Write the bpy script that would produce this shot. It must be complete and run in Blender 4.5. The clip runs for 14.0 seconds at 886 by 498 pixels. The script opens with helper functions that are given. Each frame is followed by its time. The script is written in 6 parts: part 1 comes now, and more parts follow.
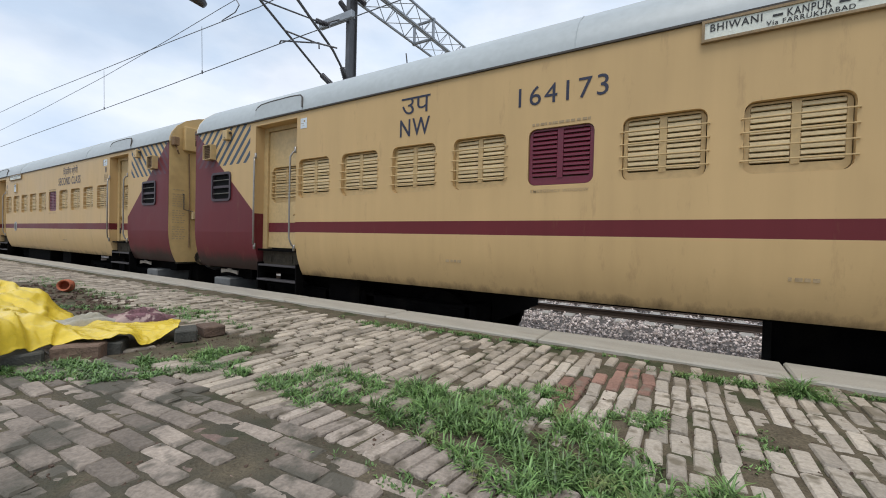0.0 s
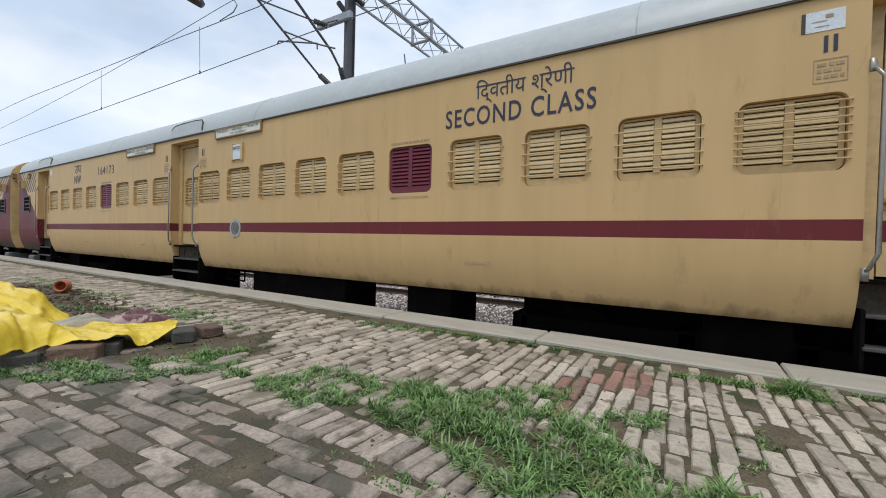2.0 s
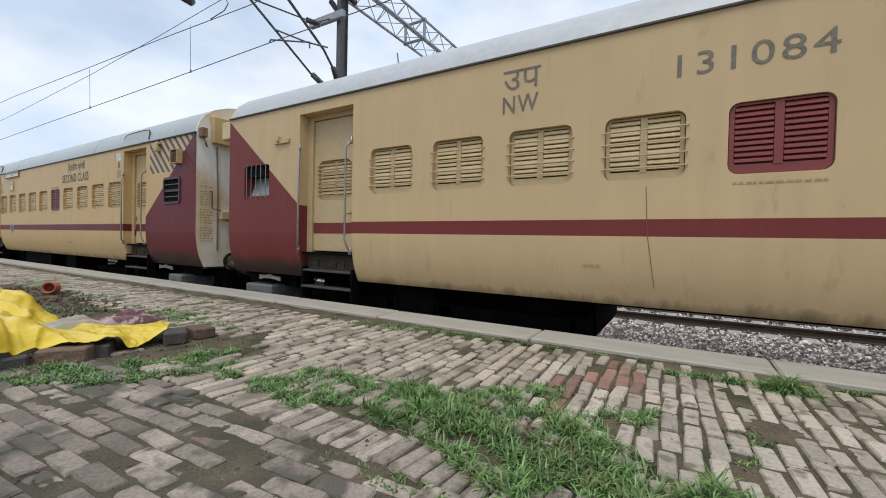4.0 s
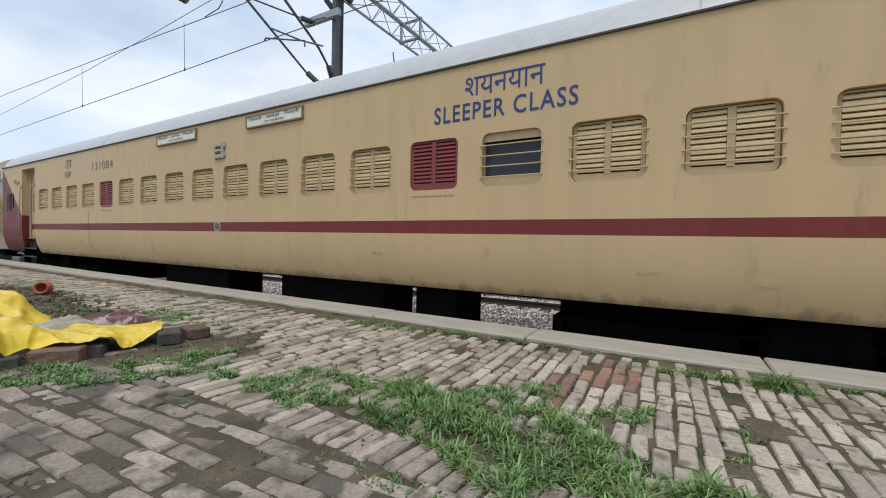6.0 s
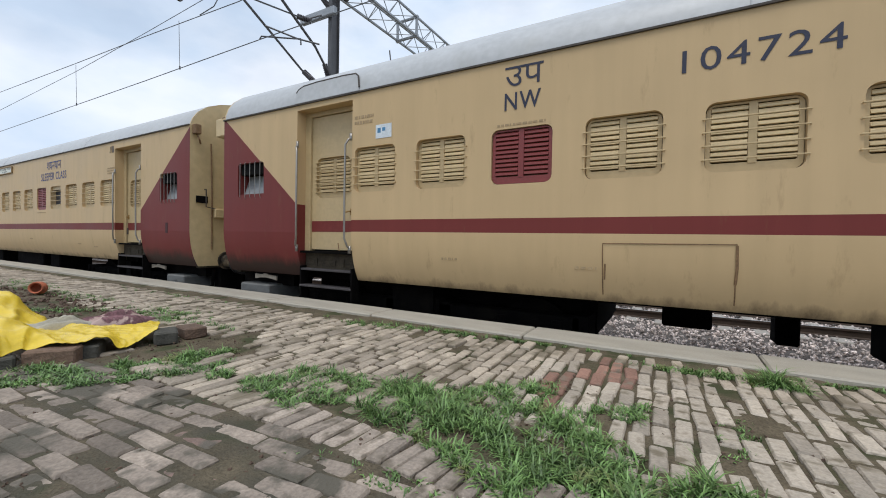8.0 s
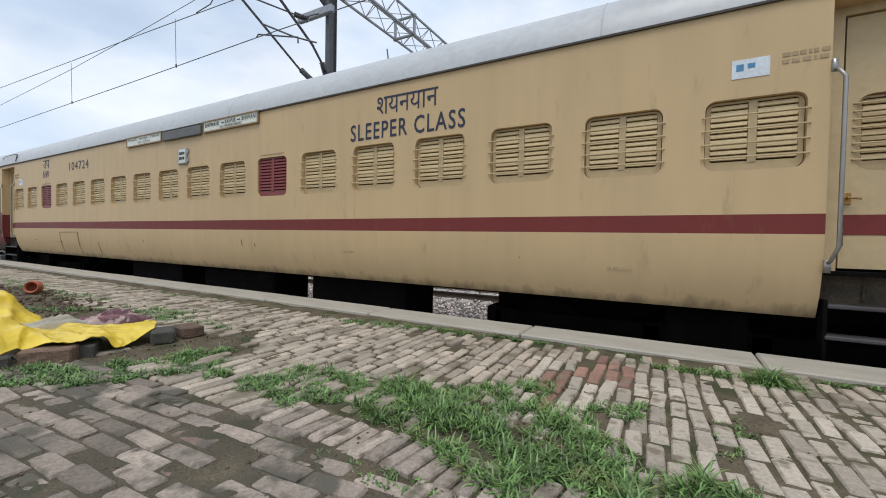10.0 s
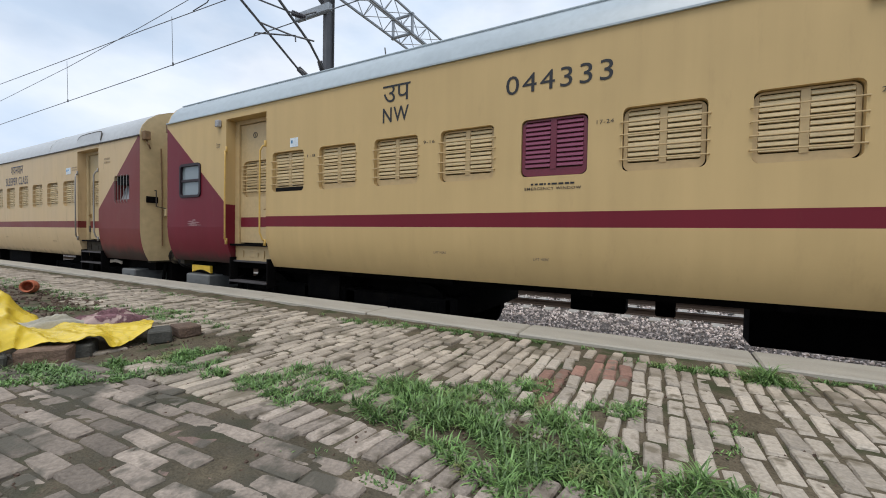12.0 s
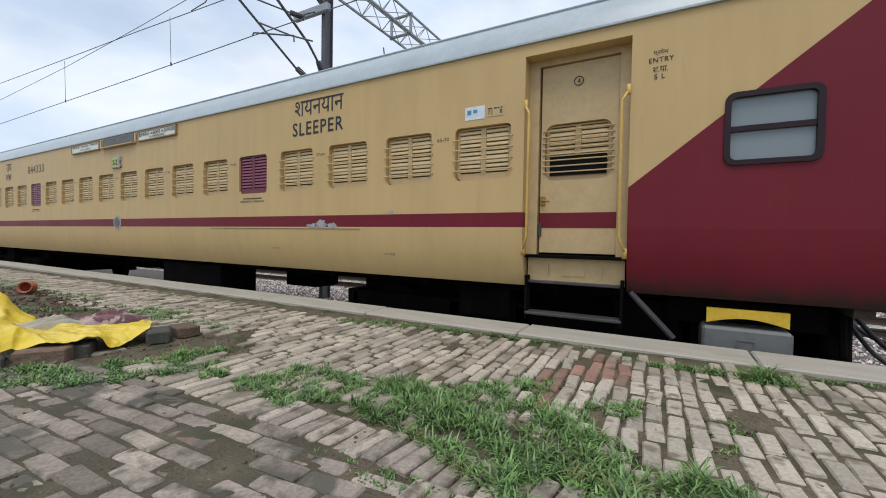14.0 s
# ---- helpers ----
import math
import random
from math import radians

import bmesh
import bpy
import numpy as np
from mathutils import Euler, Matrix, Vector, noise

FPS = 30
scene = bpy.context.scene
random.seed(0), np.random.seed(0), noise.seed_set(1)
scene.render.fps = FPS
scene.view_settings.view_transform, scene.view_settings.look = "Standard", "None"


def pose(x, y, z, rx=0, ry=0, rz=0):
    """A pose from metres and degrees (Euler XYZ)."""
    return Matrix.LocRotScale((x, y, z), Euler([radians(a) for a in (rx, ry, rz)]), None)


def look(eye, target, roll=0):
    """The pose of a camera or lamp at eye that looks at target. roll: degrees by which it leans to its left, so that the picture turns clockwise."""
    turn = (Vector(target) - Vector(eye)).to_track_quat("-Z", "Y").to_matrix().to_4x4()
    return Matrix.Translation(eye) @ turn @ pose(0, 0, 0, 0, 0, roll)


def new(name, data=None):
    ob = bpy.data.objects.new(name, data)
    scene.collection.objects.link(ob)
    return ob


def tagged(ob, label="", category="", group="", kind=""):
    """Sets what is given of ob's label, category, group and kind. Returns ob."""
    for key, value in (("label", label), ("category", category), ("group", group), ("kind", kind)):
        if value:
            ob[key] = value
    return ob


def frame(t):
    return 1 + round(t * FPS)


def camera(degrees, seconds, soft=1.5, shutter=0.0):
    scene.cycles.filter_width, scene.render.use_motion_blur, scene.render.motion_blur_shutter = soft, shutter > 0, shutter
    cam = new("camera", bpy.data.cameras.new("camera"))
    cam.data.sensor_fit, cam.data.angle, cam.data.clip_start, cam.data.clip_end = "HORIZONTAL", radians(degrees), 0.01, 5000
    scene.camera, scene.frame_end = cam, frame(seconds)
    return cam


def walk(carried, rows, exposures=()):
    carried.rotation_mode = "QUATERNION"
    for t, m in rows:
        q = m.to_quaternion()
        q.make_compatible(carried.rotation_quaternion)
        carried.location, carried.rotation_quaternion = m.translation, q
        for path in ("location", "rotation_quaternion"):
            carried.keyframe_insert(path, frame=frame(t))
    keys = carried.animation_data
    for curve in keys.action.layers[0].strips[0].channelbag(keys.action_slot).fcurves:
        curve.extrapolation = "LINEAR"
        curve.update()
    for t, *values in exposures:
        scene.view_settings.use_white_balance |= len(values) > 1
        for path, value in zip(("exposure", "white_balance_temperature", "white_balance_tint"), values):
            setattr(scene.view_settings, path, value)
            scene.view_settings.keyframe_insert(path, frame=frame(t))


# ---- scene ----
cam = camera(95.34, 14.0, 1.0)
EYE = Vector((0.0, 0.0, 0.8))


def aim(yaw, pitch, roll):
    a, b = radians(yaw), radians(pitch)
    ahead = Vector((-math.sin(a) * math.cos(b), math.cos(a) * math.cos(b), math.sin(b)))
    return look(EYE, EYE + ahead, roll)


# seconds, yaw to the left, pitch, roll in degrees
AIMS = [(0, 31.77, -0.99, 1.51), (0.5, 31.69, -0.98, 1.52), (1, 31.64, -0.97, 1.52), (1.5, 31.58, -0.94, 1.51),
        (2, 31.52, -0.91, 1.51), (2.5, 31.42, -0.90, 1.48), (3, 31.19, -0.93, 1.41), (5.5, 30.12, -1.00, 1.24),
        (6, 30.08, -1.05, 1.25), (6.5, 30.01, -1.09, 1.24), (7, 29.90, -1.12, 1.18), (7.5, 29.79, -1.17, 1.11),
        (8, 29.68, -1.23, 1.09), (10.5, 29.27, -1.43, 1.09), (11, 29.18, -1.48, 1.10), (11.5, 29.11, -1.48, 1.10),
        (12, 29.06, -1.50, 1.08), (12.5, 29.01, -1.50, 1.07), (13, 28.98, -1.52, 1.04), (13.5, 28.95, -1.51, 1.02),
        (14, 28.91, -1.51, 0.99)]
walk(cam, [(t, aim(a, b, c)) for t, a, b, c in AIMS])

# how far the train has rolled towards -x, seconds and metres
ROLLED = [(0, -0.13), (0.5, 2.372), (1, 4.88), (1.5, 7.417), (2, 10.012), (2.5, 12.652), (3, 15.366), (5.5, 29.03), (6, 31.758),
          (6.5, 34.544), (7, 37.352), (7.5, 40.178), (8, 43.037), (10.5, 57.723), (11, 60.722), (11.5, 63.724), (12, 66.749),
          (12.5, 69.793), (13, 72.852), (13.5, 75.936), (14, 79.054)]
SIDE = 3.763      # the coach sides' plane
RAIL = -0.75      # rail top; the platform's top is 0

# ---- world and light ----
world = bpy.data.worlds.new("world")
scene.world = world
world.use_nodes = True
wn, wl = world.node_tree.nodes, world.node_tree.links
wn.clear()
sky = wn.new("ShaderNodeTexSky")
sky.sky_type, sky.sun_disc, sky.sun_elevation, sky.sun_rotation = "NISHITA", False, radians(67), radians(163)
coord = wn.new("ShaderNodeTexCoord")
stretch = wn.new("ShaderNodeMapping")
stretch.inputs["Scale"].default_value = (1.0, 1.0, 2.2)
stretch.inputs["Location"].default_value = (2.3, 1.4, 0.1)
wl.new(coord.outputs["Generated"], stretch.inputs["Vector"])
puffs = wn.new("ShaderNodeTexNoise")
puffs.inputs["Scale"].default_value, puffs.inputs["Detail"].default_value, puffs.inputs["Roughness"].default_value = 1.7, 8, 0.55
wl.new(stretch.outputs[0], puffs.inputs["Vector"])
cover = wn.new("ShaderNodeValToRGB")
cover.color_ramp.elements[0].position, cover.color_ramp.elements[1].position = 0.36, 0.58
cover.color_ramp.elements[0].color = (0.75, 0.75, 0.75, 1)
wl.new(puffs.outputs["Fac"], cover.inputs["Fac"])
shades = wn.new("ShaderNodeTexNoise")
shades.inputs["Scale"].default_value, shades.inputs["Detail"].default_value = 3.1, 6
wl.new(stretch.outputs[0], shades.inputs["Vector"])
grey = wn.new("ShaderNodeMix")
grey.data_type = "RGBA"
grey.inputs[6].default_value, grey.inputs[7].default_value = (6.2, 7.45, 9.2, 1), (8.6, 9.2, 10.2, 1)
clump = wn.new("ShaderNodeMapRange")
clump.inputs["From Min"].default_value, clump.inputs["From Max"].default_value = 0.36, 0.64
wl.new(shades.outputs["Fac"], clump.inputs["Value"])
wl.new(clump.outputs[0], grey.inputs["Factor"])
blend = wn.new("ShaderNodeMix")
blend.data_type = "RGBA"
wl.new(cover.outputs["Color"], blend.inputs["Factor"])
wl.new(sky.outputs[0], blend.inputs[6])
wl.new(grey.outputs[2], blend.inputs[7])
back = wn.new("ShaderNodeBackground")
back.inputs["Strength"].default_value = 0.1
wl.new(blend.outputs[2], back.inputs["Color"])
wl.new(back.outputs[0], wn.new("ShaderNodeOutputWorld").inputs["Surface"])
sun = new("sun", bpy.data.lights.new("sun", "SUN"))
sun.data.energy, sun.data.angle, sun.data.color = 1.65, radians(25), (1.0, 0.965, 0.92)
sun.matrix_world = look((3, -6, 24), (0, 4, 0))
scene.view_settings.exposure = 0.1


# ---- materials ----
def material(name, base, rough=0.6, metal=0.0, vary=0.25, scale=6.0, fine=60.0, bump=0.15, spots=None, random_by="", spread=0.0, coords="Object", gloss=0.5):
    """A procedural surface: base colour varied at two scales, fine relief, and optional stains of another colour."""
    m = bpy.data.materials.new(name)
    m.use_nodes = True
    n, l = m.node_tree.nodes, m.node_tree.links
    b = n["Principled BSDF"]
    b.inputs["Metallic"].default_value, b.inputs["Specular IOR Level"].default_value = metal, gloss
    tc = n.new("ShaderNodeTexCoord")
    big, small = n.new("ShaderNodeTexNoise"), n.new("ShaderNodeTexNoise")
    big.inputs["Scale"].default_value, big.inputs["Detail"].default_value = scale, 5
    small.inputs["Scale"].default_value, small.inputs["Detail"].default_value = fine, 4
    where = tc.outputs[coords]
    if random_by == "object":
        shift = n.new("ShaderNodeVectorMath")
        l.new(where, shift.inputs[0])
        l.new(n.new("ShaderNodeObjectInfo").outputs["Location"], shift.inputs[1])
        where = shift.outputs[0]
    for t in (big, small):
        l.new(where, t.inputs["Vector"])
    mix = n.new("ShaderNodeMath")
    mix.operation = "ADD"
    l.new(big.outputs["Fac"], mix.inputs[0])
    l.new(small.outputs["Fac"], mix.inputs[1])
    ramp = n.new("ShaderNodeMapRange")
    ramp.inputs["From Min"].default_value, ramp.inputs["From Max"].default_value = 0.7, 1.3
    ramp.inputs["To Min"].default_value, ramp.inputs["To Max"].default_value = 1 - vary, 1 + vary
    l.new(mix.outputs[0], ramp.inputs["Value"])
    out = ramp.outputs[0]
    if random_by:
        if random_by == "object":
            r = n.new("ShaderNodeObjectInfo").outputs["Random"]
        else:
            r = n.new("ShaderNodeNewGeometry").outputs["Random Per Island"]
        mr = n.new("ShaderNodeMapRange")
        mr.inputs["To Min"].default_value, mr.inputs["To Max"].default_value = 1 - spread, 1 + spread
        l.new(r, mr.inputs["Value"])
        mul = n.new("ShaderNodeMath")
        mul.operation = "MULTIPLY"
        l.new(out, mul.inputs[0])
        l.new(mr.outputs[0], mul.inputs[1])
        out = mul.outputs[0]
    colour = n.new("ShaderNodeVectorMath")
    colour.operation = "SCALE"
    colour.inputs[0].default_value = base
    l.new(out, colour.inputs["Scale"])
    final = colour.outputs[0]
    if spots:
        tone, size, low, high = spots
        st = n.new("ShaderNodeTexNoise")
        st.inputs["Scale"].default_value, st.inputs["Detail"].default_value = size, 6
        l.new(where, st.inputs["Vector"])
        sr = n.new("ShaderNodeMapRange")
        sr.inputs["From Min"].default_value, sr.inputs["From Max"].default_value = low, high
        l.new(st.outputs["Fac"], sr.inputs["Value"])
        sm = n.new("ShaderNodeMix")
        sm.data_type = "RGBA"
        sm.inputs[7].default_value = (*tone, 1)
        l.new(sr.outputs[0], sm.inputs["Factor"])
        l.new(final, sm.inputs[6])
        final = sm.outputs[2]
    l.new(final, b.inputs["Base Color"])
    rr = n.new("ShaderNodeMapRange")
    rr.inputs["To Min"].default_value, rr.inputs["To Max"].default_value = max(rough - 0.12, 0.05), min(rough + 0.12, 1)
    l.new(big.outputs["Fac"], rr.inputs["Value"])
    l.new(rr.outputs[0], b.inputs["Roughness"])
    if bump:
        bp = n.new("ShaderNodeBump")
        bp.inputs["Strength"].default_value, bp.inputs["Distance"].default_value = bump, 0.01
        l.new(small.outputs["Fac"], bp.inputs["Height"])
        l.new(bp.outputs[0], b.inputs["Normal"])
    return m


LENGTH = 21.336


def livery(name, cream, maroon, hazard=False, length=21.336, streaks=0.6, grime_shade=0.36, reach=1.655, diagonal=(2.61, 0.828)):
    """Coach side paint: cream with a maroon waist band, maroon ends below a diagonal, streaks of dirt, soot and painted
    shade at the foot.
    """
    m = bpy.data.materials.new(name)
    m.use_nodes = True
    n, l = m.node_tree.nodes, m.node_tree.links
    b = n["Principled BSDF"]
    tc, xyz = n.new("ShaderNodeTexCoord"), n.new("ShaderNodeSeparateXYZ")
    l.new(tc.outputs["Object"], xyz.inputs[0])

    def calc(op, a, c=None, d=None):
        k = n.new("ShaderNodeMath")
        k.operation = op
        for i, v in enumerate((a, c, d)):
            if v is None:
                continue
            if isinstance(v, (int, float)):
                k.inputs[i].default_value = v
            else:
                l.new(v, k.inputs[i])
        return k.outputs[0]

    x, z = xyz.outputs[0], xyz.outputs[2]
    u = calc("MINIMUM", x, calc("SUBTRACT", length, x))
    band = calc("MULTIPLY", calc("GREATER_THAN", z, 0.885), calc("LESS_THAN", z, 1.03))
    diag = calc("LESS_THAN", z, calc("SUBTRACT", diagonal[0], calc("MULTIPLY", u, diagonal[1])))
    end = calc("MULTIPLY", calc("LESS_THAN", u, reach), diag)
    red = calc("MAXIMUM", band, end)
    smear, grain = n.new("ShaderNodeTexNoise"), n.new("ShaderNodeTexNoise")
    mp = n.new("ShaderNodeMapping")
    mp.inputs["Scale"].default_value = (7, 7, 0.55)
    l.new(tc.outputs["Object"], mp.inputs["Vector"])
    l.new(mp.outputs[0], smear.inputs["Vector"])
    smear.inputs["Scale"].default_value, smear.inputs["Detail"].default_value = 1.0, 7
    l.new(tc.outputs["Object"], grain.inputs["Vector"])
    grain.inputs["Scale"].default_value, grain.inputs["Detail"].default_value = 1.1, 6
    tone = n.new("ShaderNodeMix")
    tone.data_type = "RGBA"
    tone.inputs[6].default_value, tone.inputs[7].default_value = (*cream, 1), (*maroon, 1)
    l.new(red, tone.inputs["Factor"])
    colour = tone.outputs[2]
    if hazard:
        stripe = calc("LESS_THAN", calc("FRACT", calc("DIVIDE", calc("SUBTRACT", calc("SUBTRACT", z, calc("MULTIPLY", u, 1.03)), 0.228 - 1.95), 0.195)), 0.44)
        area = calc("MULTIPLY", calc("LESS_THAN", u, 1.60), calc("MULTIPLY", calc("GREATER_THAN", z, 1.965), calc("GREATER_THAN", u, 0.05)))
        hz = n.new("ShaderNodeMix")
        hz.data_type = "RGBA"
        hz.inputs[7].default_value = (0.055, 0.085, 0.120, 1)
        l.new(calc("MULTIPLY", calc("MULTIPLY", stripe, area), calc("SUBTRACT", 1.0, calc("MULTIPLY", end, 0.65))), hz.inputs["Factor"])
        l.new(colour, hz.inputs[6])
        colour = hz.outputs[2]
    shade = n.new("ShaderNodeVectorMath")
    shade.operation = "SCALE"
    l.new(colour, shade.inputs[0])
    l.new(calc("ADD", 0.80, calc("MULTIPLY", calc("ADD", smear.outputs["Fac"], grain.outputs["Fac"]), 0.2)), shade.inputs["Scale"])
    rust = n.new("ShaderNodeMix")
    rust.data_type = "RGBA"
    rust.inputs[7].default_value = (0.19, 0.12, 0.06, 1)
    drip = n.new("ShaderNodeTexNoise")
    mp2 = n.new("ShaderNodeMapping")
    mp2.inputs["Scale"].default_value = (4.0, 4.0, 0.8)
    l.new(tc.outputs["Object"], mp2.inputs["Vector"])
    l.new(mp2.outputs[0], drip.inputs["Vector"])
    drip.inputs["Scale"].default_value, drip.inputs["Detail"].default_value, drip.inputs["Roughness"].default_value = 1.6, 9, 0.7
    dr = n.new("ShaderNodeMapRange")
    dr.inputs["From Min"].default_value, dr.inputs["From Max"].default_value, dr.inputs["To Max"].default_value = 0.58, 0.82, streaks
    l.new(drip.outputs["Fac"], dr.inputs["Value"])
    l.new(dr.outputs[0], rust.inputs["Factor"])
    l.new(shade.outputs[0], rust.inputs[6])
    # Soot at the foot, with the shade of the turned-under side painted in.
    soot_shade = n.new("ShaderNodeMix")
    soot_shade.data_type = "RGBA"
    soot_shade.inputs[7].default_value = (0.035, 0.024, 0.018, 1)
    edge = n.new("ShaderNodeMapRange")
    edge.inputs["From Min"].default_value, edge.inputs["From Max"].default_value, edge.inputs["To Min"].default_value, edge.inputs["To Max"].default_value = grime_shade - 0.16, grime_shade, 0.92, 0.0
    l.new(calc("SUBTRACT", calc("ADD", z, calc("MULTIPLY", calc("SUBTRACT", drip.outputs["Fac"], 0.5), 0.32)), calc("MULTIPLY", end, 0.20)), edge.inputs["Value"])
    l.new(edge.outputs[0], soot_shade.inputs["Factor"])
    l.new(rust.outputs[2], soot_shade.inputs[6])
    l.new(soot_shade.outputs[2], b.inputs["Base Color"])
    b.inputs["Specular IOR Level"].default_value = 0.22
    l.new(calc("ADD", 0.34, calc("MULTIPLY", grain.outputs["Fac"], 0.25)), b.inputs["Roughness"])
    bp = n.new("ShaderNodeBump")
    bp.inputs["Strength"].default_value, bp.inputs["Distance"].default_value = 0.25, 0.03
    l.new(grain.outputs["Fac"], bp.inputs["Height"])
    l.new(bp.outputs[0], b.inputs["Normal"])
    return m


